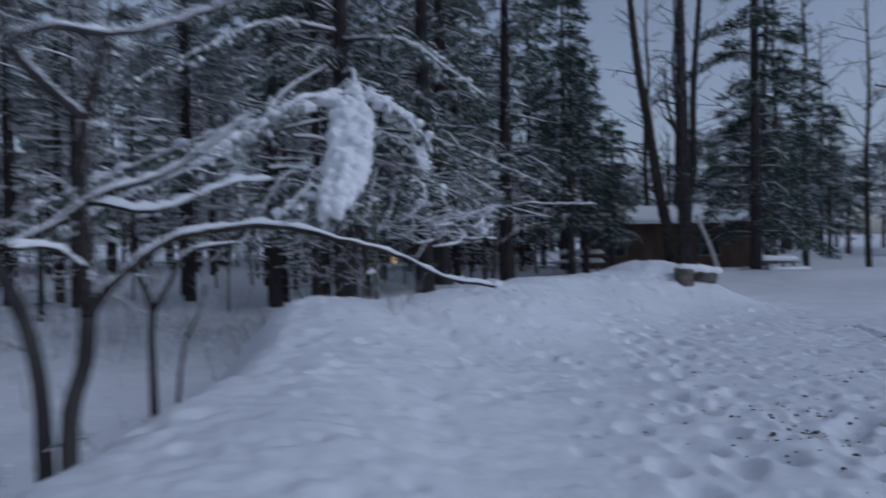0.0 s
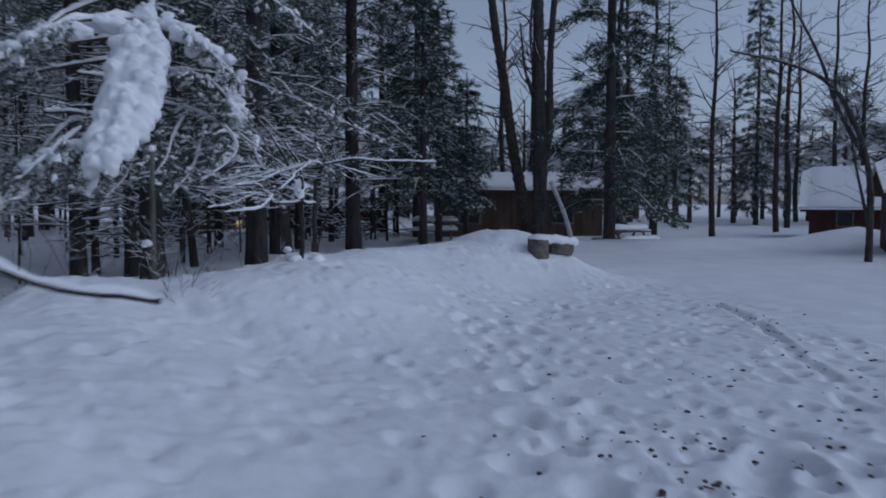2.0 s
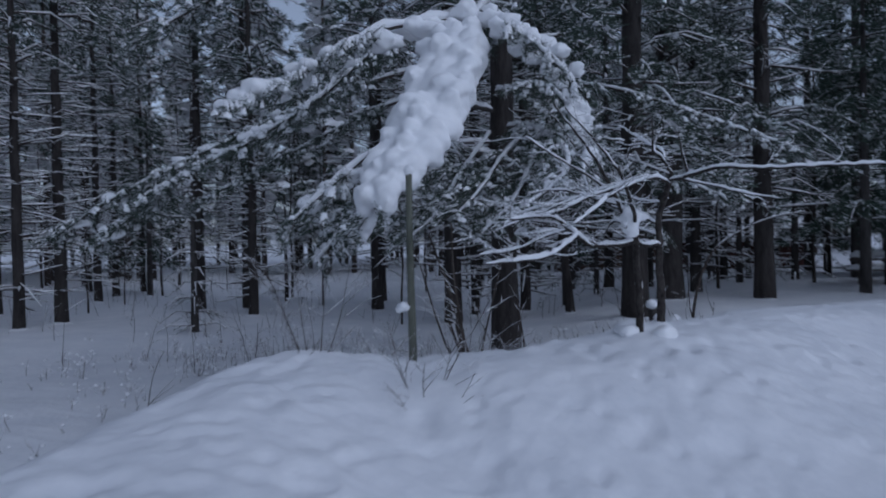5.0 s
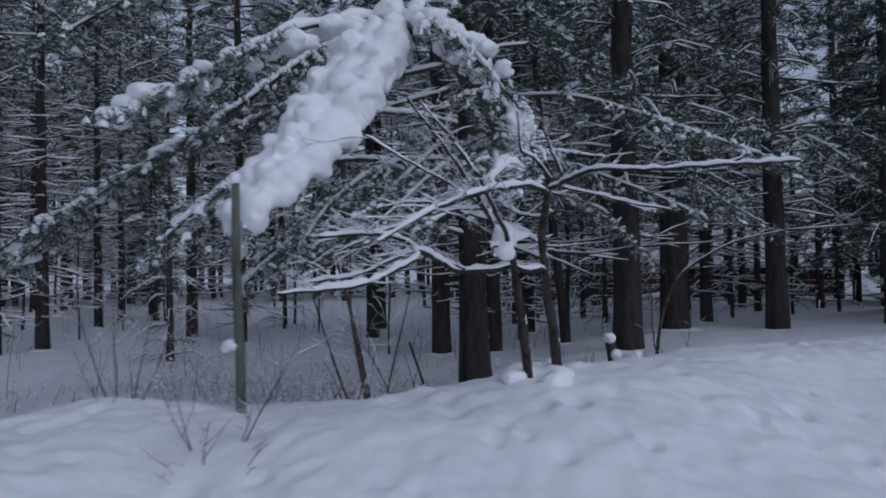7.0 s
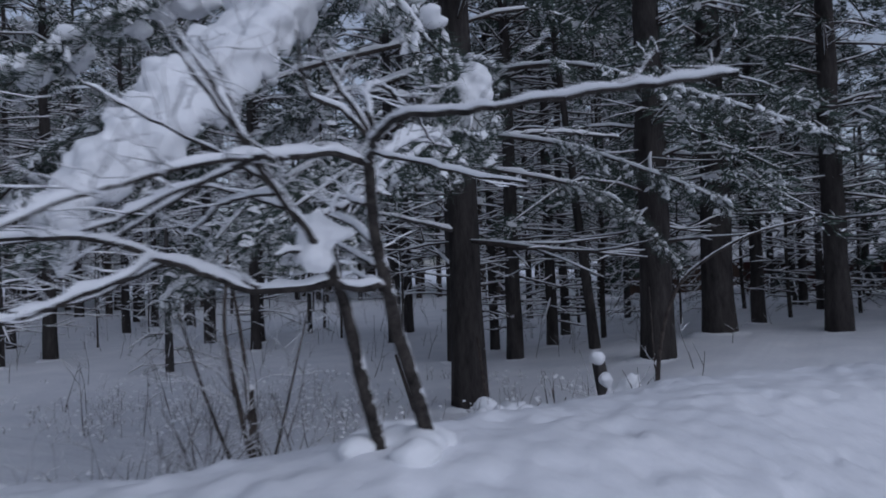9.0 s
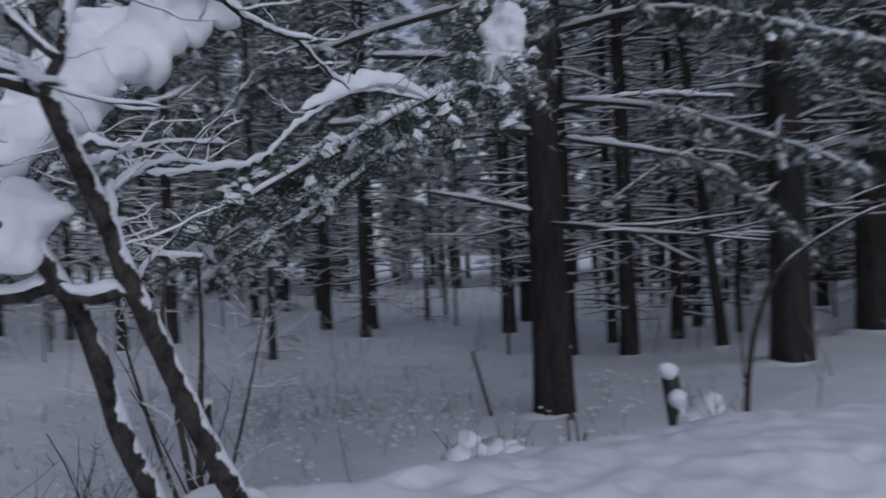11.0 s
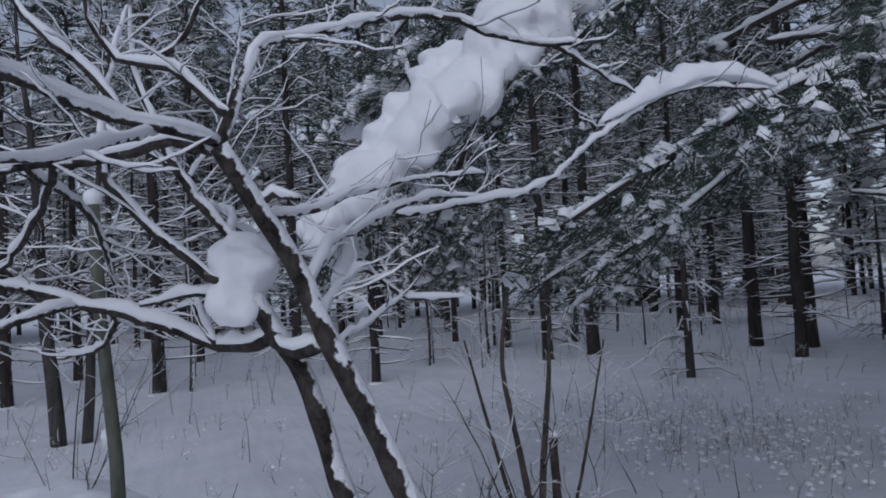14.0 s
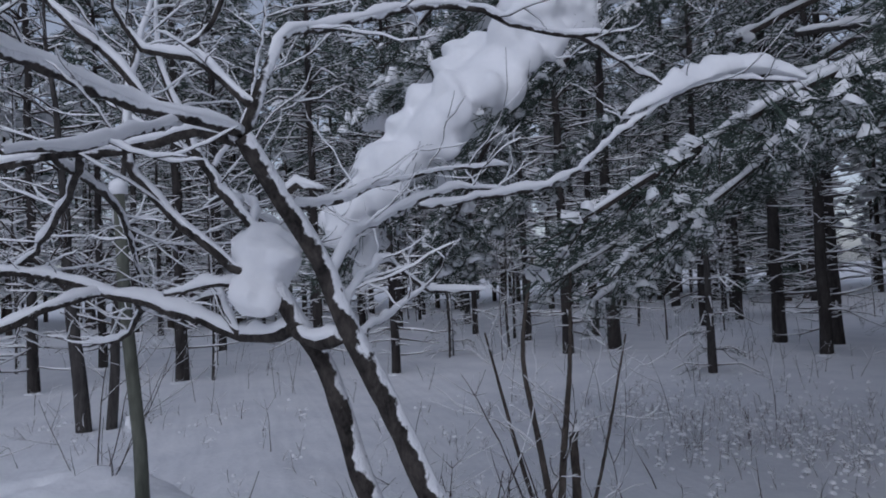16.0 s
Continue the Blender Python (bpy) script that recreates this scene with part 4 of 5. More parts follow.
limb(forked, O, [(0.845, 10.24, 1.39), (0.6, 10.38, 1.44), (0.48, 10.51, 1.5)], 0.008, 0.004, 0.02, rng, twigs=4, length=0.3)
limb(forked, O, [(0.69, 10.06, 1.50), (0.64, 9.96, 1.52), (0.67, 9.84, 1.5)], 0.008, 0.004, 0.026, rng)
limb(forked, O, [(1.06, 9.86, 1.84), (1.06, 9.80, 1.92), (1.04, 9.75, 1.98), (1.03, 9.71, 2.02), (1.01, 9.67, 2.1)], 0.009, 0.004, 0.026, rng, twigs=5, length=0.3)
limb(forked, O, [(0.95, 10.04, 1.87), (0.88, 9.93, 1.97), (0.85, 9.83, 2.01), (0.86, 9.79, 2.09), (0.85, 9.77, 2.2)], 0.010, 0.005, 0.026, rng, twigs=5, length=0.3)
limb(forked, O, [(0.85, 9.88, 1.99), (0.85, 9.94, 2.04), (0.87, 10.0, 2.11), (0.9, 10.03, 2.2)], 0.008, 0.004, 0.022, rng, twigs=3, length=0.25)
limb(forked, O, [(0.58, 9.99, 1.73), (0.42, 9.9, 1.86), (0.25, 9.75, 1.98), (0.05, 9.6, 2.12)], 0.01, 0.004, 0.02, rng, twigs=9, length=0.45)
limb(forked, O, [(0.6, 10.04, 1.66), (0.4, 10.05, 1.72), (0.2, 9.98, 1.78), (-0.02, 9.9, 1.76)], 0.01, 0.004, 0.024, rng, twigs=9, length=0.45)
limb(forked, O, [(0.45, 10.0, 1.39), (0.35, 9.98, 1.44), (0.15, 9.95, 1.5), (-0.05, 9.85, 1.47)], 0.01, 0.004, 0.024, rng, twigs=8, length=0.4)
# limbs that spread towards the lot's edge
for pts, r, t, n in (([(0.77, 9.7, 1.81), (0.5, 9.6, 1.72), (0.25, 9.45, 1.6), (0.0, 9.25, 1.55)], 0.009, 0.024, 8),
                     ([(0.55, 9.95, 1.81), (0.36, 10.03, 1.98), (0.22, 10.08, 2.2), (0.05, 10.12, 2.42)], 0.009, 0.006, 8),
                     ([(0.77, 9.64, 1.80), (0.45, 9.7, 1.74), (0.15, 9.72, 1.62), (-0.2, 9.7, 1.5)], 0.009, 0.022, 8),
                     ([(0.58, 9.99, 1.73), (0.25, 10.05, 1.72), (-0.05, 10.2, 1.66), (-0.25, 10.3, 1.62)], 0.008, 0.022, 8),
                     ([(0.31, 9.72, 1.50), (0.15, 9.72, 1.46), (-0.05, 9.65, 1.38), (-0.25, 9.5, 1.34)], 0.009, 0.024, 10)):
    limb(forked, O, pts, r, 0.004, t, rng, twigs=n, length=0.45)
clump = Shape()
L0 = Vector((0.67, 10.07, 1.56)) - O
for off, r, squash in (((0.0, -0.01, 0.01), 0.074, (0.95, 1.0, 1.12)), ((0.0, 0.02, 0.02), 0.06, (1, 1, 1)), ((0.0, -0.045, -0.06), 0.052, (1, 0.9, 1.1)), ((0.01, -0.01, -0.08), 0.045, (1, 1, 1)), ((0.05, 0.03, 0.02), 0.04, (1.2, 1, 0.8)), ((0.09, 0.045, 0.02), 0.028, (1.3, 1, 0.8)), ((-0.02, -0.05, 0.05), 0.03, (1, 1, 1))):
    clump.ball(L0 + Vector(off), r, rng, squash, 0.2, 3)
melt(clump.obj("snow_clump", SNOW, forked, "thick white snow lump caught in the fork"), 0.009, 3)
sh = Shape()
roll = curve([Vector(p) - O for p in ((0.11, 11.35, 2.06), (0.09, 11.7, 2.22), (0.11, 11.9, 2.25), (0.14, 12.1, 2.2))], 0.015)
swell = [0.05 + 0.95 * math.sin(math.pi * (k + 0.3) / (len(roll) - 0.4)) ** 0.5 for k in range(len(roll))]
sh.drape(roll, [0.042 * s for s in swell], [0.055 * s for s in swell], 0.08, 8, 18, 0.7)
sh.obj("limb_snow", SNOW, forked, "thick roll of white snow on the limb's end")
foot = Shape()
for i in range(14):
    x, y = 0.68 + rng.uniform(-0.16, 0.2), 10.5 + rng.uniform(-0.14, 0.16)
    foot.ball(Vector((x, y, hz(x, y) + 0.01)) - O, rng.uniform(0.05, 0.1), rng, (1.1, 1.1, 0.7), 0.3, 2)
melt(foot.obj("snow_foot", SNOW, forked, "snow heaped about the foot of the stems"), 0.02, 3)

# tree at the start whose long limb arches over the bank
rng = random.Random(111)
O = Vector((-1.62, 3.1, hz(-1.62, 3.1)))
arch = holder("arching_tree", O, "low dark tree with a long snow-capped limb arched to the bank", "tree")
limb(arch, O, [(-1.58, 3.1, 0.2), (-1.56, 3.1, 0.6), (-1.49, 3.1, 0.84), (-1.46, 3.08, 1.06)], 0.045, 0.038, 0.01, rng, PINE_BARK, name="stem")
limb(arch, O, [(-1.46, 3.08, 1.06), (-1.35, 3.09, 1.21), (-1.15, 3.13, 1.39), (-0.97, 3.16, 1.45), (-0.64, 3.24, 1.47), (-0.32, 3.3, 1.41), (-0.05, 3.35, 1.32), (0.2, 3.38, 1.2), (0.45, 3.42, 1.15)], 0.026, 0.008, 0.03, rng, twigs=3, length=0.35)
limb(arch, O, [(-1.68, 3.1, 0.1), (-1.71, 3.12, 0.68), (-1.75, 3.09, 0.98), (-1.79, 3.03, 1.17), (-1.85, 2.93, 1.4)], 0.045, 0.03, 0.012, rng, PINE_BARK, name="stem", twigs=4, length=0.5)
limb(arch, O, [(-1.46, 3.08, 1.06), (-1.49, 3.14, 1.29), (-1.52, 3.18, 1.48), (-1.53, 3.2, 1.89), (-1.4, 3.2, 2.4)], 0.04, 0.02, 0.02, rng, twigs=10, length=0.8, depth=2)
limb(arch, O, [(-1.8, 2.97, 1.38), (-1.62, 3.07, 1.49), (-1.42, 3.16, 1.64), (-1.14, 3.27, 1.75), (-0.74, 3.36, 2.04)], 0.02, 0.008, 0.04, rng, twigs=9, length=0.6, depth=2, lump=0.5)
limb(arch, O, [(-1.49, 3.14, 1.27), (-1.56, 2.99, 1.37), (-1.66, 2.82, 1.38)], 0.015, 0.008, 0.04, rng)
limb(arch, O, [(-1.5, 3.15, 1.6), (-1.2, 3.25, 1.55), (-0.9, 3.4, 1.68), (-0.7, 3.5, 1.72)], 0.014, 0.006, 0.04, rng, twigs=8, length=0.5)
limb(arch, O, [(-1.53, 3.2, 2.0), (-1.44, 2.5, 2.15), (-1.26, 2.46, 2.23), (-1.14, 2.63, 2.25), (-0.95, 2.8, 2.33), (-0.7, 2.95, 2.47)], 0.024, 0.014, 0.026, rng, PINE_BARK, twigs=14, length=0.6, depth=2)

# two saplings behind the bank
rng = random.Random(112)
O = Vector(at(-1.72, 4.47))
sap = holder("sapling", O, "dark crooked sapling with snow in its forks", "tree", "saplings behind the bank")
limb(sap, O, [(-1.71, 4.46, O.z - 0.2), (-1.75, 4.51, 0.76), (-1.76, 4.53, 0.985), (-1.84, 4.51, 1.21), (-1.95, 4.5, 1.6)], 0.032, 0.014, 0.02, rng, PINE_BARK, twigs=10, length=0.45, name="stem", depth=2)
limb(sap, O, [(-1.76, 4.52, 0.91), (-1.63, 4.52, 1.13), (-1.53, 4.57, 1.32), (-1.2, 4.61, 1.39)], 0.02, 0.008, 0.03, rng, twigs=7, length=0.4, depth=2)
O = Vector(at(-1.68, 4.69))
sap2 = holder("sapling", O, "thin crooked sapling in the snow behind the bank", "tree", "saplings behind the bank")
limb(sap2, O, [(-1.68, 4.69, O.z - 0.2), (-1.63, 4.76, 0.65), (-1.55, 4.82, 0.88), (-1.5, 4.85, 1.1)], 0.018, 0.008, 0.02, rng, PINE_BARK, twigs=7, length=0.5, name="stem")

# leaning grey pole with its cap of snow
O = Vector(at(-0.8, 9.58))
rng = random.Random(113)
pole = holder("dead_pole", O, "leaning weathered greenish-grey dead pole capped with snow", "pole")
sh = Shape()
sh.tube([(0.0, 0.03, -0.3), (0.0, 0.02, 0.3), (0.01, -0.02, 0.85), (0.02, -0.03, 1.32)], [0.030, 0.028, 0.026, 0.023], 10, rough=0.05, rng=rng)
sh.obj("shaft", POLE_WOOD, pole)
sh = Shape()
sh.ball((0.02, -0.03, 1.34), 0.036, rng, (1, 1, 1.1), 0.2, 2)
sh.obj("snow_cap", SNOW, pole)
sh = Shape()
sh.ball((-0.05, -0.005, 0.98 - O.z), 0.042, rng, (1.2, 0.9, 0.9), 0.3, 2)
sh.ball((-0.085, -0.01, 0.955 - O.z), 0.03, rng, (1, 0.9, 0.9), 0.3, 2)
sh.obj("snow_lump", SNOW, pole)


def shrub(seed, place, stems, tall, spread, label, cut=0, r=0.012, thick=0.005, depth=1, kids=3, name="bare_shrub", bark=TWIG_BARK, group="bare shrubs"):
    rng = random.Random(seed)
    ob = holder(name, place, label, "shrub", group)
    snow = Shape()
    for i in range(stems):
        wood = Shape()
        a = rng.uniform(0, 6.28)
        b = Vector((0.06 * math.cos(a), 0.06 * math.sin(a), -0.15))
        sprout(wood, snow, b, (spread * math.cos(a), spread * math.sin(a), 1), tall * rng.uniform(0.6, 1.1), r * rng.uniform(0.7, 1.2), rng, thick, depth, 4, 0.10, kids, 7)
        wood.obj("stem", bark, ob)
    if snow.f:
        snow.obj("twig_snow", SNOW, ob, kind="stuff")
    return ob


O = Vector(at(-1.15, 11.6))
bush = holder("cut_shrub", O, "clump of brown shrub stems, one sawn off short", "shrub")
rng = random.Random(114)
for pts, r in (([(-0.95, 11.45, 0.0), (-1.15, 11.6, 0.55), (-1.35, 11.75, 1.0), (-1.6, 11.9, 1.5)], 0.024), ([(-1.0, 11.5, 0.0), (-1.1, 11.45, 0.6), (-1.15, 11.4, 1.1), (-1.2, 11.5, 1.6)], 0.022),
               ([(-1.1, 11.5, 0.0), (-1.3, 11.4, 0.6), (-1.45, 11.3, 1.2)], 0.016), ([(-1.0, 11.55, 0.0), (-0.95, 11.7, 0.5), (-0.8, 11.8, 1.2)], 0.012)):
    limb(bush, O, pts, r, r * 0.35, 0.014, rng, GREY_BARK, twigs=9, length=0.55, name="stem", depth=2)
limb(bush, O, [(-1.1, 11.65, 0.0), (-1.18, 11.68, 0.4), (-1.24, 11.7, 0.66)], 0.026, 0.024, 0, rng, GREY_BARK, name="cut_stem")
sh = Shape()
sh.ball(Vector((-1.24, 11.7, 0.68)) - O, 0.035, rng, (1, 1, 0.7), 0.2, 2)
sh.obj("snow_cap", SNOW, bush)

for seed, x, y, n, tall, spread in ((201, -0.9, 10.6, 5, 0.9, 0.5), (202, -1.8, 10.9, 6, 1.0, 0.4), (203, -0.45, 9.0, 4, 0.75, 0.45), (204, -2.6, 11.2, 5, 1.0, 0.4), (205, -1.4, 9.3, 5, 0.9, 0.5), (206, -3.4, 12.4, 5, 0.9, 0.4), (207, -0.3, 8.75, 3, 0.38, 0.6)):
    shrub(seed, at(x, y), n, tall, spread, "thin bare brown shrub stems poking out of the snow", r=0.0045, depth=2, kids=4)
for seed, x, y, n, tall in ((221, -0.75, 11.15, 4, 1.1), (222, -0.45, 11.4, 3, 1.2), (223, -1.05, 10.95, 4, 0.9)):
    shrub(seed, at(x, y), n, tall, 0.35, "thin dark twiggy shrub rising out of the snow", r=0.007, thick=0.006, depth=2, kids=4)
shrub(208, at(0.33, 8.0), 3, 0.28, 0.9, "few thin twigs sticking out of the snow bank", r=0.005, thick=0)
for seed, x, y, n, tall in ((211, 0.9, 13.9, 3, 0.5), (212, 0.05, 13.2, 5, 0.35), (213, -0.6, 13.9, 4, 0.5), (214, -2.4, 13.9, 1, 0.9), (215, -5.2, 15.0, 3, 0.6), (216, 0.6, 12.6, 4, 0.3)):
    shrub(seed, at(x, y), n, tall, 0.3, "thin bare twigs standing in the snow", r=0.008, thick=0.006)

# bent sapling by the bank
O = Vector(at(0.82, 14.3))
rng = random.Random(115)
curl = holder("bent_sapling", O, "thin dark sapling bent over by snow beside the bank", "tree")
limb(curl, O, [(0.82, 14.27, O.z - 0.15), (0.9, 14.2, 0.7), (1.05, 14.15, 1.15), (1.25, 14.1, 1.38), (1.65, 14.05, 1.6), (2.1, 14.0, 1.7)], 0.022, 0.008, 0.018, rng, TWIG_BARK, twigs=3, length=0.4, name="stem")
limb(curl, O, [(0.86, 14.24, 0.45), (0.83, 14.3, 0.62), (0.8, 14.35, 1.2)], 0.008, 0.004, 0, rng, TWIG_BARK, name="side_twig")

# snapped snowy stub on the bank
O = Vector(at(0.48, 14.12, -0.1))
rng = random.Random(116)
stub = holder("broken_stump", O, "short snapped dark stump plastered with snow", "stump")
sh = Shape()
sh.tube([(0.03, 0, -0.3), (-0.02, 0, 0.12), (-0.07, 0.02, 0.36)], [0.06, 0.05, 0.04], 9, rough=0.12, rng=rng)
sh.obj("wood", PINE_BARK, stub)
sh = Shape()
for p, r in (((-0.06, -0.01, 0.35), 0.055), ((-0.01, -0.03, 0.22), 0.05), ((0.06, -0.03, 0.1), 0.07), ((0.13, 0.02, 0.18), 0.075), ((0.14, 0.0, 0.06), 0.08)):
    sh.ball(p, r, rng, (1, 1, 1), 0.3, 2)
melt(sh.obj("snow_cap", SNOW, stub), 0.02, 2)
stub.scale = (1.35, 1.35, 1.35)
O = Vector(at(0.43, 12.03))
rng = random.Random(117)
tuft = holder("grass_tuft", O, "tuft of dry grass buried under lumps of snow", "grass")
sh = Shape()
for i in range(12):
    sh.ball((rng.uniform(-0.22, 0.22), rng.uniform(-0.12, 0.12), rng.uniform(0, 0.09)), rng.uniform(0.04, 0.08), rng, (1.1, 1.1, 0.8), 0.35, 2)
sh.obj("snow_cover", SNOW, tuft, kind="stuff")
sh = Shape()
for i in range(24):
    sprout(sh, sh, (rng.uniform(-0.2, 0.2), rng.uniform(-0.12, 0.12), -0.02), (rng.uniform(-0.6, 0.6), rng.uniform(-0.6, 0.6), 1), rng.uniform(0.1, 0.25), 0.003, rng, 0, 0, 3, 0.2, 0, 3)
sh.obj("blades", DEAD_LEAF, tuft)
copy_thing(tuft, pose(0.2, 13.75, hz(0.2, 13.75) + 0.04, 0, 0, 70))

# sticks propped on the great pine's foot
rng = random.Random(118)
for a, b in (((-2.95, 16.6), (-2.3, 16.75, 0.45)), ((-1.85, 16.6), (-2.05, 16.75, 0.5))):
    O = Vector((*a, hz(*a)))
    st = Shape()
    st.tube([Vector((0, 0, -0.05)), Vector(b) - O if a[0] > -2 else Vector((-0.35, 0.1, 0.75))], [0.025, 0.018], 7, rough=0.05, rng=rng)
    tagged(st.obj("fallen_branch", TWIG_BARK), "dark broken branch leaning in the snow by a pine", "branch").location = O

# dry weeds of the meadow
rng = random.Random(119)
weeds, wsnow = Shape(), Shape()
for i in range(760):
    x, y = rng.uniform(-9.5, -0.8), rng.uniform(11.2, 19.5)
    if i % 2:
        x, y = rng.gauss(-6.0, 1.6), rng.gauss(16.2, 1.0)
    if rng.random() < 0.12:
        x, y = rng.uniform(-12, -3), rng.uniform(5.5, 11)
    if math.hypot(x + 2.3, y - 16.95) < 0.5:
        continue
    z = hz(x, y)
    if z > 0.1:
        continue
    p = Vector((x, y, z - 0.05))
    sprout(weeds, wsnow, p, (rng.uniform(-0.4, 0.4), rng.uniform(-0.4, 0.4), 1), rng.uniform(0.12, 0.34), 0.0045, rng, 0.012, 1, 3, 0.34, 3, 3)
    for _ in range(rng.randint(0, 3)):
        q = rng.uniform(0.015, 0.04)
        wsnow.dome(p + Vector((rng.uniform(-0.09, 0.09), rng.uniform(-0.09, 0.09), 0.05 + rng.uniform(0.0, 0.22))), q, q, q * 0.8, rng, 5)
meadow = tagged(weeds.obj("dry_weeds", DEAD_LEAF), "dry brown weed stalks standing in the snow", "weeds", kind="stuff")
tagged(wsnow.obj("weed_snow", SNOW, meadow), "bits of snow caught on the stalks", kind="stuff")
# sparse twigs and seedlings all over the wood floor
floor_twigs, fsnow = Shape(), Shape()
for i in range(420):
    x, y = rng.uniform(-30, 1), rng.uniform(2, 42)
    if hz(x, y) > 0.15 or (x > -2 and y < 14):
        continue
    sprout(floor_twigs, fsnow, (x, y, hz(x, y) - 0.05), (rng.uniform(-0.3, 0.3), rng.uniform(-0.3, 0.3), 1), rng.uniform(0.3, 1.3), 0.007, rng, 0.012, 1, 3, 0.14, 3, 5)
twigs_ob = tagged(floor_twigs.obj("undergrowth", TWIG_BARK), "thin bare seedlings and twigs on the snowy wood floor", "undergrowth", kind="stuff")
tagged(fsnow.obj("undergrowth_snow", SNOW, twigs_ob), "snow on the thin twigs", kind="stuff")
# crumbs of snow and dirt on the trodden lot
crumbs = Shape()
for i in range(265):
    if i < 110:
        x, y = rng.gauss(2.9, 0.6), rng.gauss(5.0, 0.6)
    elif i < 230:
        x, y = rng.gauss(4.4, 1.2), rng.gauss(6.3, 1.9)
    else:
        a, k = rng.randrange(3), rng.random()
        x, y = (RUT[a][n] + k * (RUT[a + 1][n] - RUT[a][n]) + rng.gauss(0, 0.12) for n in (0, 1))
    q = rng.uniform(0.006, 0.024)
    crumbs.dome((x, y, hz(x, y)), q * rng.uniform(0.6, 1.4), q * rng.uniform(0.6, 1.4), q * 0.6, rng, 5)
tagged(crumbs.obj("dirt_crumbs", DEAD_LEAF), "brown crumbs of dirt and leaf scattered on trodden snow", "debris", kind="stuff")

# ---- by the lot ----
rng = random.Random(130)
O = Vector((4.6, 13.8, 0.36))
post = holder("log_post", O, "short upright log with pale weathered bark beside the bank", "log")
sh = Shape()
sh.tube([(0, 0, -0.5), (0, 0, 0.2), (0, 0, 0.44)], [0.19, 0.18, 0.175], 14, rough=0.05, rng=rng)
sh.obj("log", CUT_WOOD, post)
sh = Shape()
sh.ball((0, 0, 0.44), 0.18, rng, (1.05, 1.05, 0.35), 0.15, 2)
sh.obj("snow_cap", SNOW, post)
O = Vector((5.1, 13.9, 0.72))
rail = holder("fallen_log", O, "short log lying thick with snow beside the upright log", "log")
sh = Shape()
sh.tube([(-0.28, -0.05, -0.08), (-0.05, -0.02, -0.1), (0.12, 0.0, -0.13)], [0.13, 0.125, 0.12], 12, rough=0.06, rng=rng)
sh.obj("log", CUT_WOOD, rail)
sh = Shape()
for k in range(8):
    sh.ball((-0.3 + 0.065 * k, -0.06 + 0.012 * k, 0.05 - 0.008 * k), rng.uniform(0.1, 0.13), rng, (1, 1.1, 0.8), 0.25, 2)
melt(sh.obj("snow_cap", SNOW, rail), 0.022, 2)

rng = random.Random(131)
O = Vector(at(7.52, 24.1))
birch = holder("birch_tree", O, "tall grey birch leaning beside the lot", "tree")
limb(birch, O, [(7.52, 24.2, O.z - 0.3), (7.3, 24.25, 1.6), (7.01, 24.29, 3.12), (6.64, 24.12, 5.28), (6.24, 23.8, 7.18), (5.8, 23.6, 11.0)], 0.21, 0.08, 0, rng, GREY_BARK, twigs=14, length=1.6, name="trunk", depth=2)
O = Vector(at(7.55, 23.1))
oak = holder("bare_tree", O, "tall dark double-trunked bare tree beside the lot", "tree")
limb(oak, O, [(7.52, 23.14, O.z - 0.3), (7.53, 23.1, 3.02), (7.38, 22.83, 5.39), (7.26, 22.52, 6.88), (7.2, 22.4, 11.0)], 0.25, 0.1, 0, rng, PINE_BARK, twigs=12, length=1.6, name="trunk", depth=2)
limb(oak, O, [(7.53, 23.1, 2.2), (7.75, 22.98, 3.5), (7.68, 22.73, 5.38), (7.66, 22.4, 6.86), (7.9, 22.2, 10.5)], 0.13, 0.06, 0, rng, PINE_BARK, twigs=10, length=1.4, name="trunk", depth=2)
limb(oak, O, [(7.5, 23.05, 4.0), (7.0, 22.9, 5.2), (6.8, 22.8, 6.6)], 0.06, 0.02, 0.02, rng, PINE_BARK, twigs=6, length=1.0)
O = Vector(at(8.14, 21.9))
snag = holder("leaning_snag", O, "thin leaning snag plastered white with snow", "tree")
limb(snag, O, [(8.14, 21.86, O.z - 0.2), (7.9, 21.98, 1.07), (7.53, 22.1, 2.01)], 0.075, 0.06, 0.08, rng, BIRCH_BARK, name="trunk")
O = Vector(at(13.58, 16.95))
bent = holder("bent_tree", O, "bare dark tree bent in an arc over the lot", "tree")
limb(bent, O, [(13.58, 16.95, O.z - 0.2), (13.58, 17.0, 1.9), (13.25, 17.17, 3.3), (12.73, 17.44, 4.22), (11.93, 17.93, 4.74), (10.88, 18.53, 5.1)], 0.09, 0.025, 0.02, rng, PINE_BARK, twigs=26, length=1.5, name="trunk", depth=2)
limb(bent, O, [(13.5, 17.05, 2.4), (13.0, 17.4, 3.6), (12.6, 17.6, 4.9), (12.0, 18.0, 6.4)], 0.06, 0.02, 0.02, rng, PINE_BARK, twigs=18, length=1.3, depth=2)
limb(bent, O, [(13.58, 17.0, 0.9), (13.3, 17.1, 2.2), (13.2, 17.2, 3.0)], 0.04, 0.02, 0, rng, PINE_BARK, twigs=8, length=0.8)


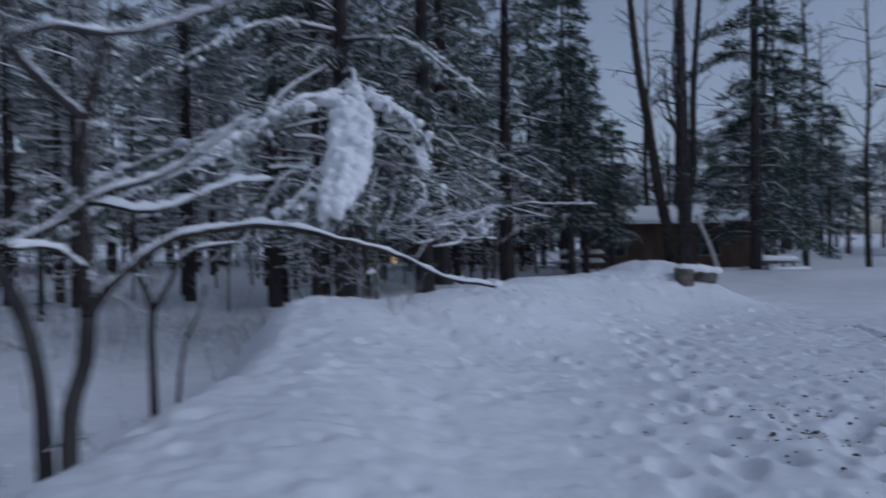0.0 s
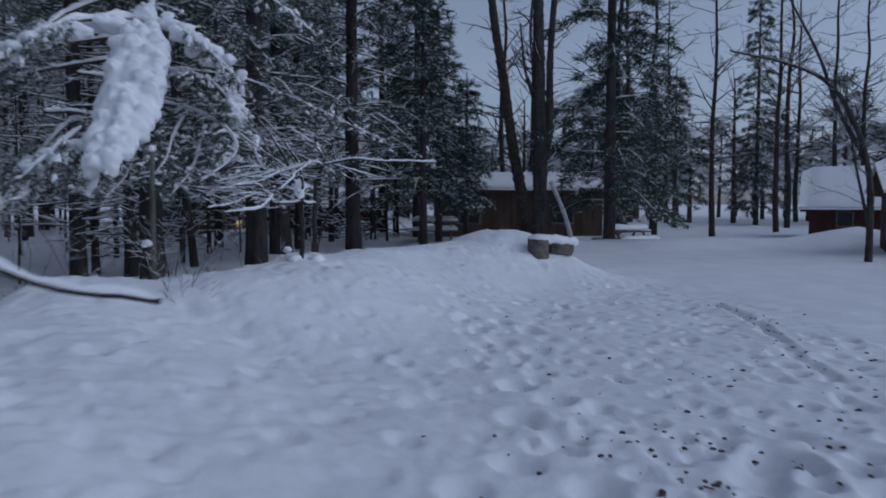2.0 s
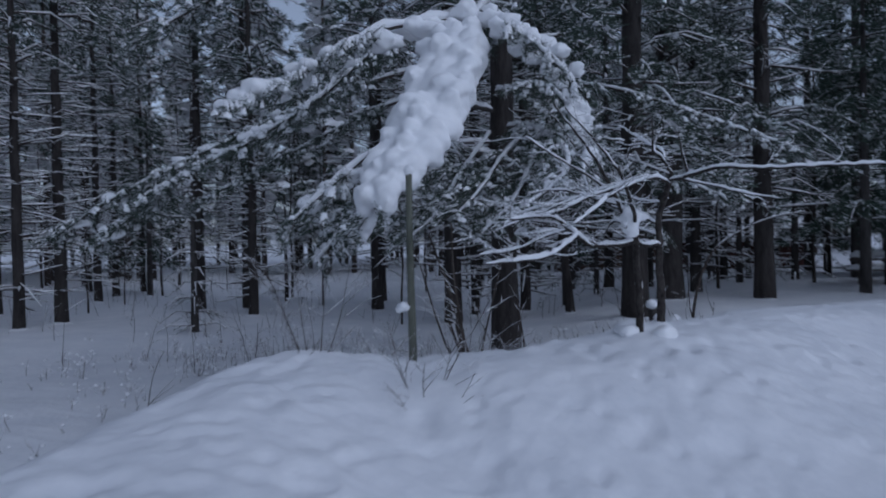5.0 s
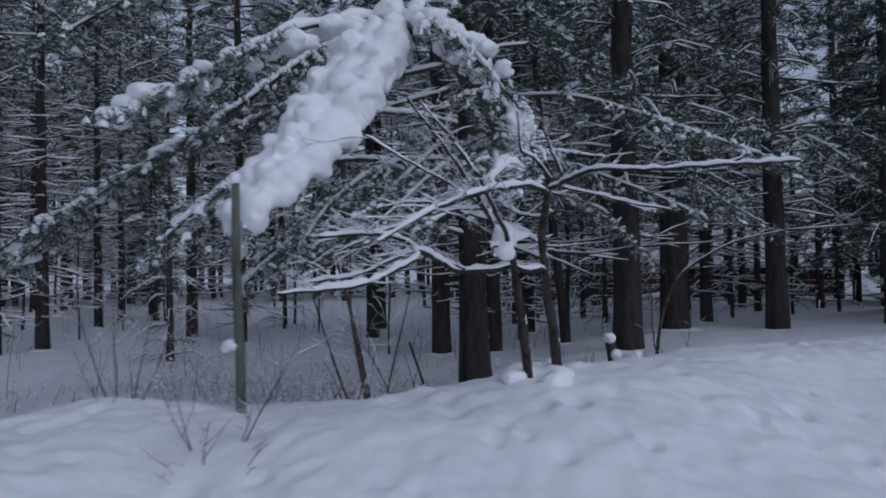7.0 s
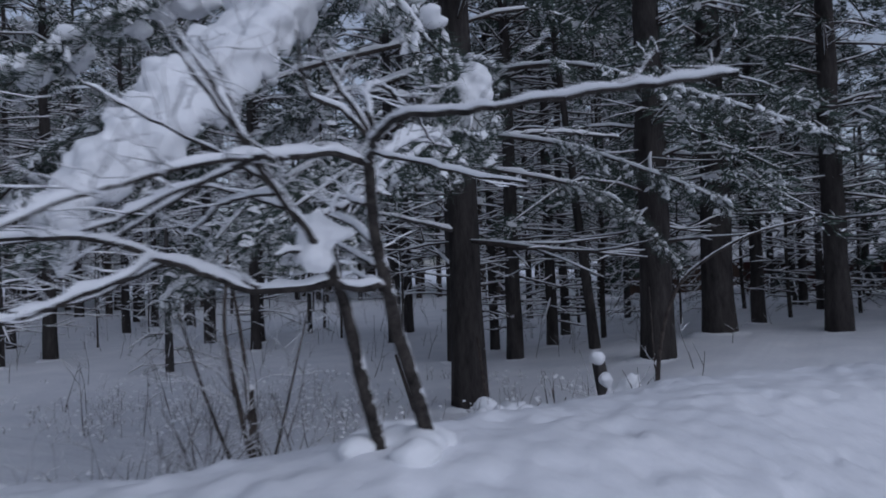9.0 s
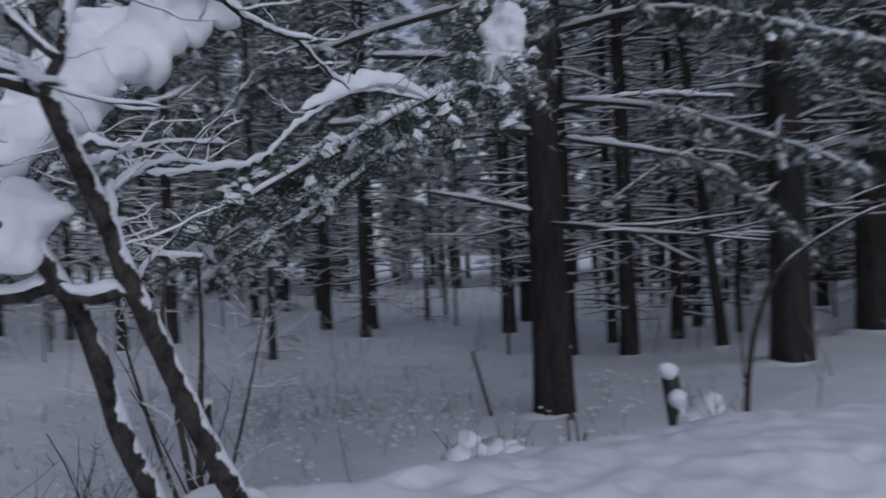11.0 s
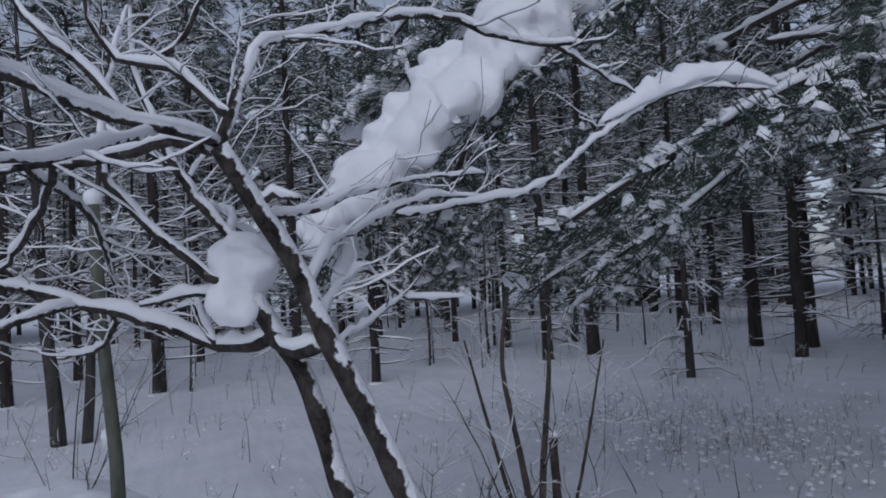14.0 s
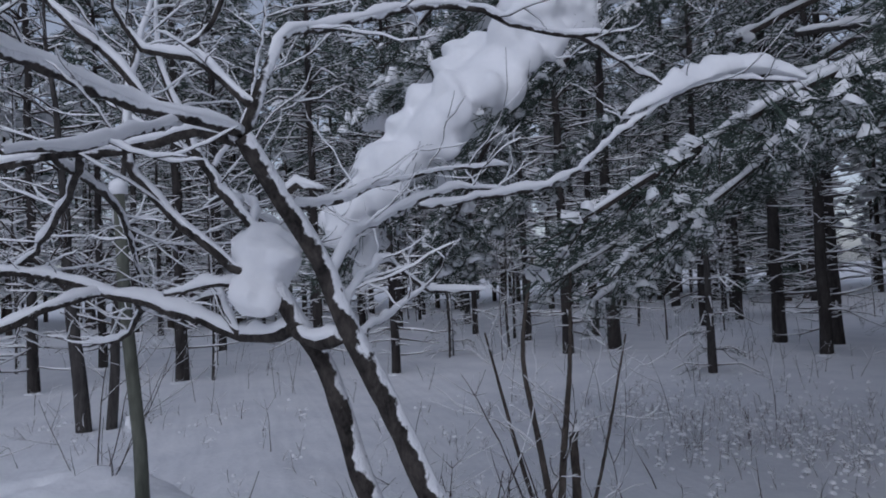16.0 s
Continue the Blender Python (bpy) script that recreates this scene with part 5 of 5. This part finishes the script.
def cabin(name, place, turn, wide, deep, tall, roof, wall, label, over=0.35, snow=0.28, windows=(), lit=()):
    """A gabled building: four board walls, roof slabs, deep snow on the roof, framed windows."""
    ob = holder(name, place, label, "building")
    ob.rotation_euler = (0, 0, radians(turn))
    w, d = wide / 2, deep / 2
    for lo, hi in (((-w, -d, -0.5), (w, -d + 0.12, tall)), ((-w, d - 0.12, -0.5), (w, d, tall)), ((-w, -d + 0.12, -0.5), (-w + 0.12, d - 0.12, tall)), ((w - 0.12, -d + 0.12, -0.5), (w, d - 0.12, tall))):
        sh = Shape()
        sh.box(lo, hi)
        sh.obj("wall", wall, ob, shaded=False)
    boards = int(wide / 0.24)
    for i in range(boards):
        sh = Shape()
        x = -w + wide * (i + 0.5) / boards
        sh.box((x - 0.022, -d - 0.018, -0.4), (x + 0.022, -d, tall))
        sh.obj("batten", wall, ob, shaded=False)
    for s in (-1, 1):
        sh = Shape()
        for part_z, thick in ((0.0, 0.08),):
            a, b = Vector((0, 0, tall + roof)), Vector((0, s * (d + over), tall - roof * over / d))
            lift = Vector((0, 0, thick))
            k = len(sh.v)
            for x in (-w - over, w + over):
                for p in (a, b):
                    sh.v.extend((Vector((x, p.y, p.z)), Vector((x, p.y, p.z)) + lift))
            sh.f.extend(tuple(k + i for i in f) for f in ((0, 2, 6, 4), (1, 5, 7, 3), (0, 1, 3, 2), (4, 6, 7, 5), (2, 3, 7, 6), (0, 4, 5, 1)))
        sh.obj("roof", wall, ob, shaded=False)
        sh = Shape()
        n = 12
        rows = 6
        grid = []
        for i in range(n + 1):
            for j in range(rows + 1):
                u, v = i / n, j / rows
                x, y = -w - over - 0.05 + (wide + 2 * over + 0.1) * u, s * (d + over + 0.06) * v
                z = tall + roof - (roof + roof * over / d) * v + 0.085
                edge = min(u, 1 - u, 1 - v if v > 0.5 else 1) * 8
                h = snow * min(1, 0.35 + edge) * (1 + 0.12 * noise.noise(Vector((x, y, 3))))
                grid.append((x, y, z, h))
        k = len(sh.v)
        sh.v.extend(Vector((x, y, z + h)) for x, y, z, h in grid)
        sh.v.extend(Vector((x, y, z)) for x, y, z, h in grid)
        m = len(grid)
        for i in range(n):
            for j in range(rows):
                q = k + i * (rows + 1) + j
                sh.f.append((q, q + 1, q + rows + 2, q + rows + 1))
        rim = [i * (rows + 1) + rows for i in range(n + 1)]
        for a, b in zip(rim, rim[1:]):
            sh.f.append((k + a, k + b, k + b + m, k + a + m))
        for base in (0, n * (rows + 1)):
            for j in range(rows):
                sh.f.append((k + base + j, k + base + j + 1, k + base + j + 1 + m, k + base + j + m))
        sh.obj("roof_snow", SNOW, ob, "deep white snow on the roof")
    for s in (-1, 1):
        sh = Shape()
        k = len(sh.v)
        sh.v.extend((Vector((s * w, -d, tall)), Vector((s * w, d, tall)), Vector((s * w, 0, tall + roof)), Vector((s * (w - 0.1), -d, tall)), Vector((s * (w - 0.1), d, tall)), Vector((s * (w - 0.1), 0, tall + roof))))
        sh.f.extend(((0, 1, 2), (5, 4, 3), (0, 3, 4, 1), (1, 4, 5, 2), (2, 5, 3, 0)))
        sh.obj("gable", wall, ob, shaded=False)
    for x, z, ww, hh in windows:
        f = Shape()
        for lo, hi in (((x - ww, -d - 0.05, z - hh), (x + ww, -d - 0.02, z - hh + 0.06)), ((x - ww, -d - 0.05, z + hh - 0.06), (x + ww, -d - 0.02, z + hh)), ((x - ww, -d - 0.05, z - hh + 0.06), (x - ww + 0.06, -d - 0.02, z + hh - 0.06)), ((x + ww - 0.06, -d - 0.05, z - hh + 0.06), (x + ww, -d - 0.02, z + hh - 0.06))):
            f.box(lo, hi)
        win = f.obj("window", CUT_WOOD, ob, shaded=False)
        g = Shape()
        g.box((x - ww + 0.06, -d - 0.035, z - hh + 0.06), (x + ww - 0.06, -d - 0.025, z + hh - 0.06))
        g.obj("pane", LAMP_GLOW if (x, z) in lit else DARK_GLASS, win, "warm lit pane" if (x, z) in lit else "", shaded=False)
    return ob


cabin("red_shed", (21.9, 26.9, 0.1), -38, 4.2, 3.0, 1.2, 1.15, RED_WALL, "small red-brown board shed under deep roof snow", over=0.3, snow=0.3, windows=((-0.9, 0.7, 0.3, 0.3),))
cabin("brown_cabin", (9.3, 32.5, -0.1), -4, 6.5, 4.0, 2.0, 0.45, BROWN_WALL, "dark brown cabin with a snowy roof behind the trees", windows=((-2.2, 1.1, 0.45, 0.45), (1.6, 1.1, 0.45, 0.45)))
cabin("kiosk", (16.9, 18.3, 0.0), -30, 2.6, 1.8, 1.75, 0.55, BROWN_WALL, "small dark wooden kiosk with snow on its roof", over=0.3, snow=0.2)
cabin("red_cabin", (1.4, 42.0, -0.6), 0, 6.0, 4.0, 1.9, 1.4, RED_WALL, "low reddish cabin glimpsed through the wood", windows=((-1.5, 1.1, 0.4, 0.4), (1.4, 1.1, 0.4, 0.4)))
cabin("far_house", (-5.5, 52.0, -0.8), 5, 7.0, 5.0, 2.4, 1.8, BROWN_WALL, "distant brown house with one lit window among the trees", windows=((-1.6, 1.0, 0.4, 0.45), (1.6, 0.9, 0.22, 0.3)), lit=((1.6, 0.9),))


def picnic_table(place, turn, label):
    ob = holder("picnic_table", place, label, "table", "tables by the lot")
    ob.rotation_euler = (0, 0, radians(turn))
    for i in range(4):
        sh = Shape()
        sh.box((-0.85, -0.36 + i * 0.185, 0.70), (0.85, -0.36 + i * 0.185 + 0.165, 0.74))
        sh.obj("board", CUT_WOOD, ob, shaded=False)
    for s in (-1, 1):
        sh = Shape()
        sh.box((-0.85, s * 0.68 - 0.13, 0.42), (0.85, s * 0.68 + 0.13, 0.46))
        sh.obj("seat", CUT_WOOD, ob, shaded=False)
        for e in (-0.6, 0.6):
            sh = Shape()
            sh.tube([(e, s * 0.62, -0.1), (e, s * 0.2, 0.7)], [0.04, 0.04], 4)
            sh.obj("leg", CUT_WOOD, ob, shaded=False)
        sh = Shape()
        sh.cover([(-0.85 + 0.17 * i, s * 0.68, 0.43) for i in range(11)], [0.13] * 11, 0.14, rng, 7, 0.1)
        sh.obj("snow_cap", SNOW, ob)
    for e in (-0.6, 0.6):
        sh = Shape()
        sh.box((e - 0.03, -0.65, 0.38), (e + 0.03, 0.65, 0.42))
        sh.obj("brace", CUT_WOOD, ob, shaded=False)
    sh = Shape()
    sh.cover([(-0.85 + 0.17 * i, 0, 0.68) for i in range(11)], [0.37] * 11, 0.2, rng, 7, 0.08)
    sh.obj("snow_cap", SNOW, ob)
    return ob


picnic_table(at(11.5, 25.9, 0.36), 20, "wooden picnic table under a thick cap of snow")
picnic_table(at(5.3, 29.0, 0.1), -10, "dark wooden picnic table half hidden behind the bank")
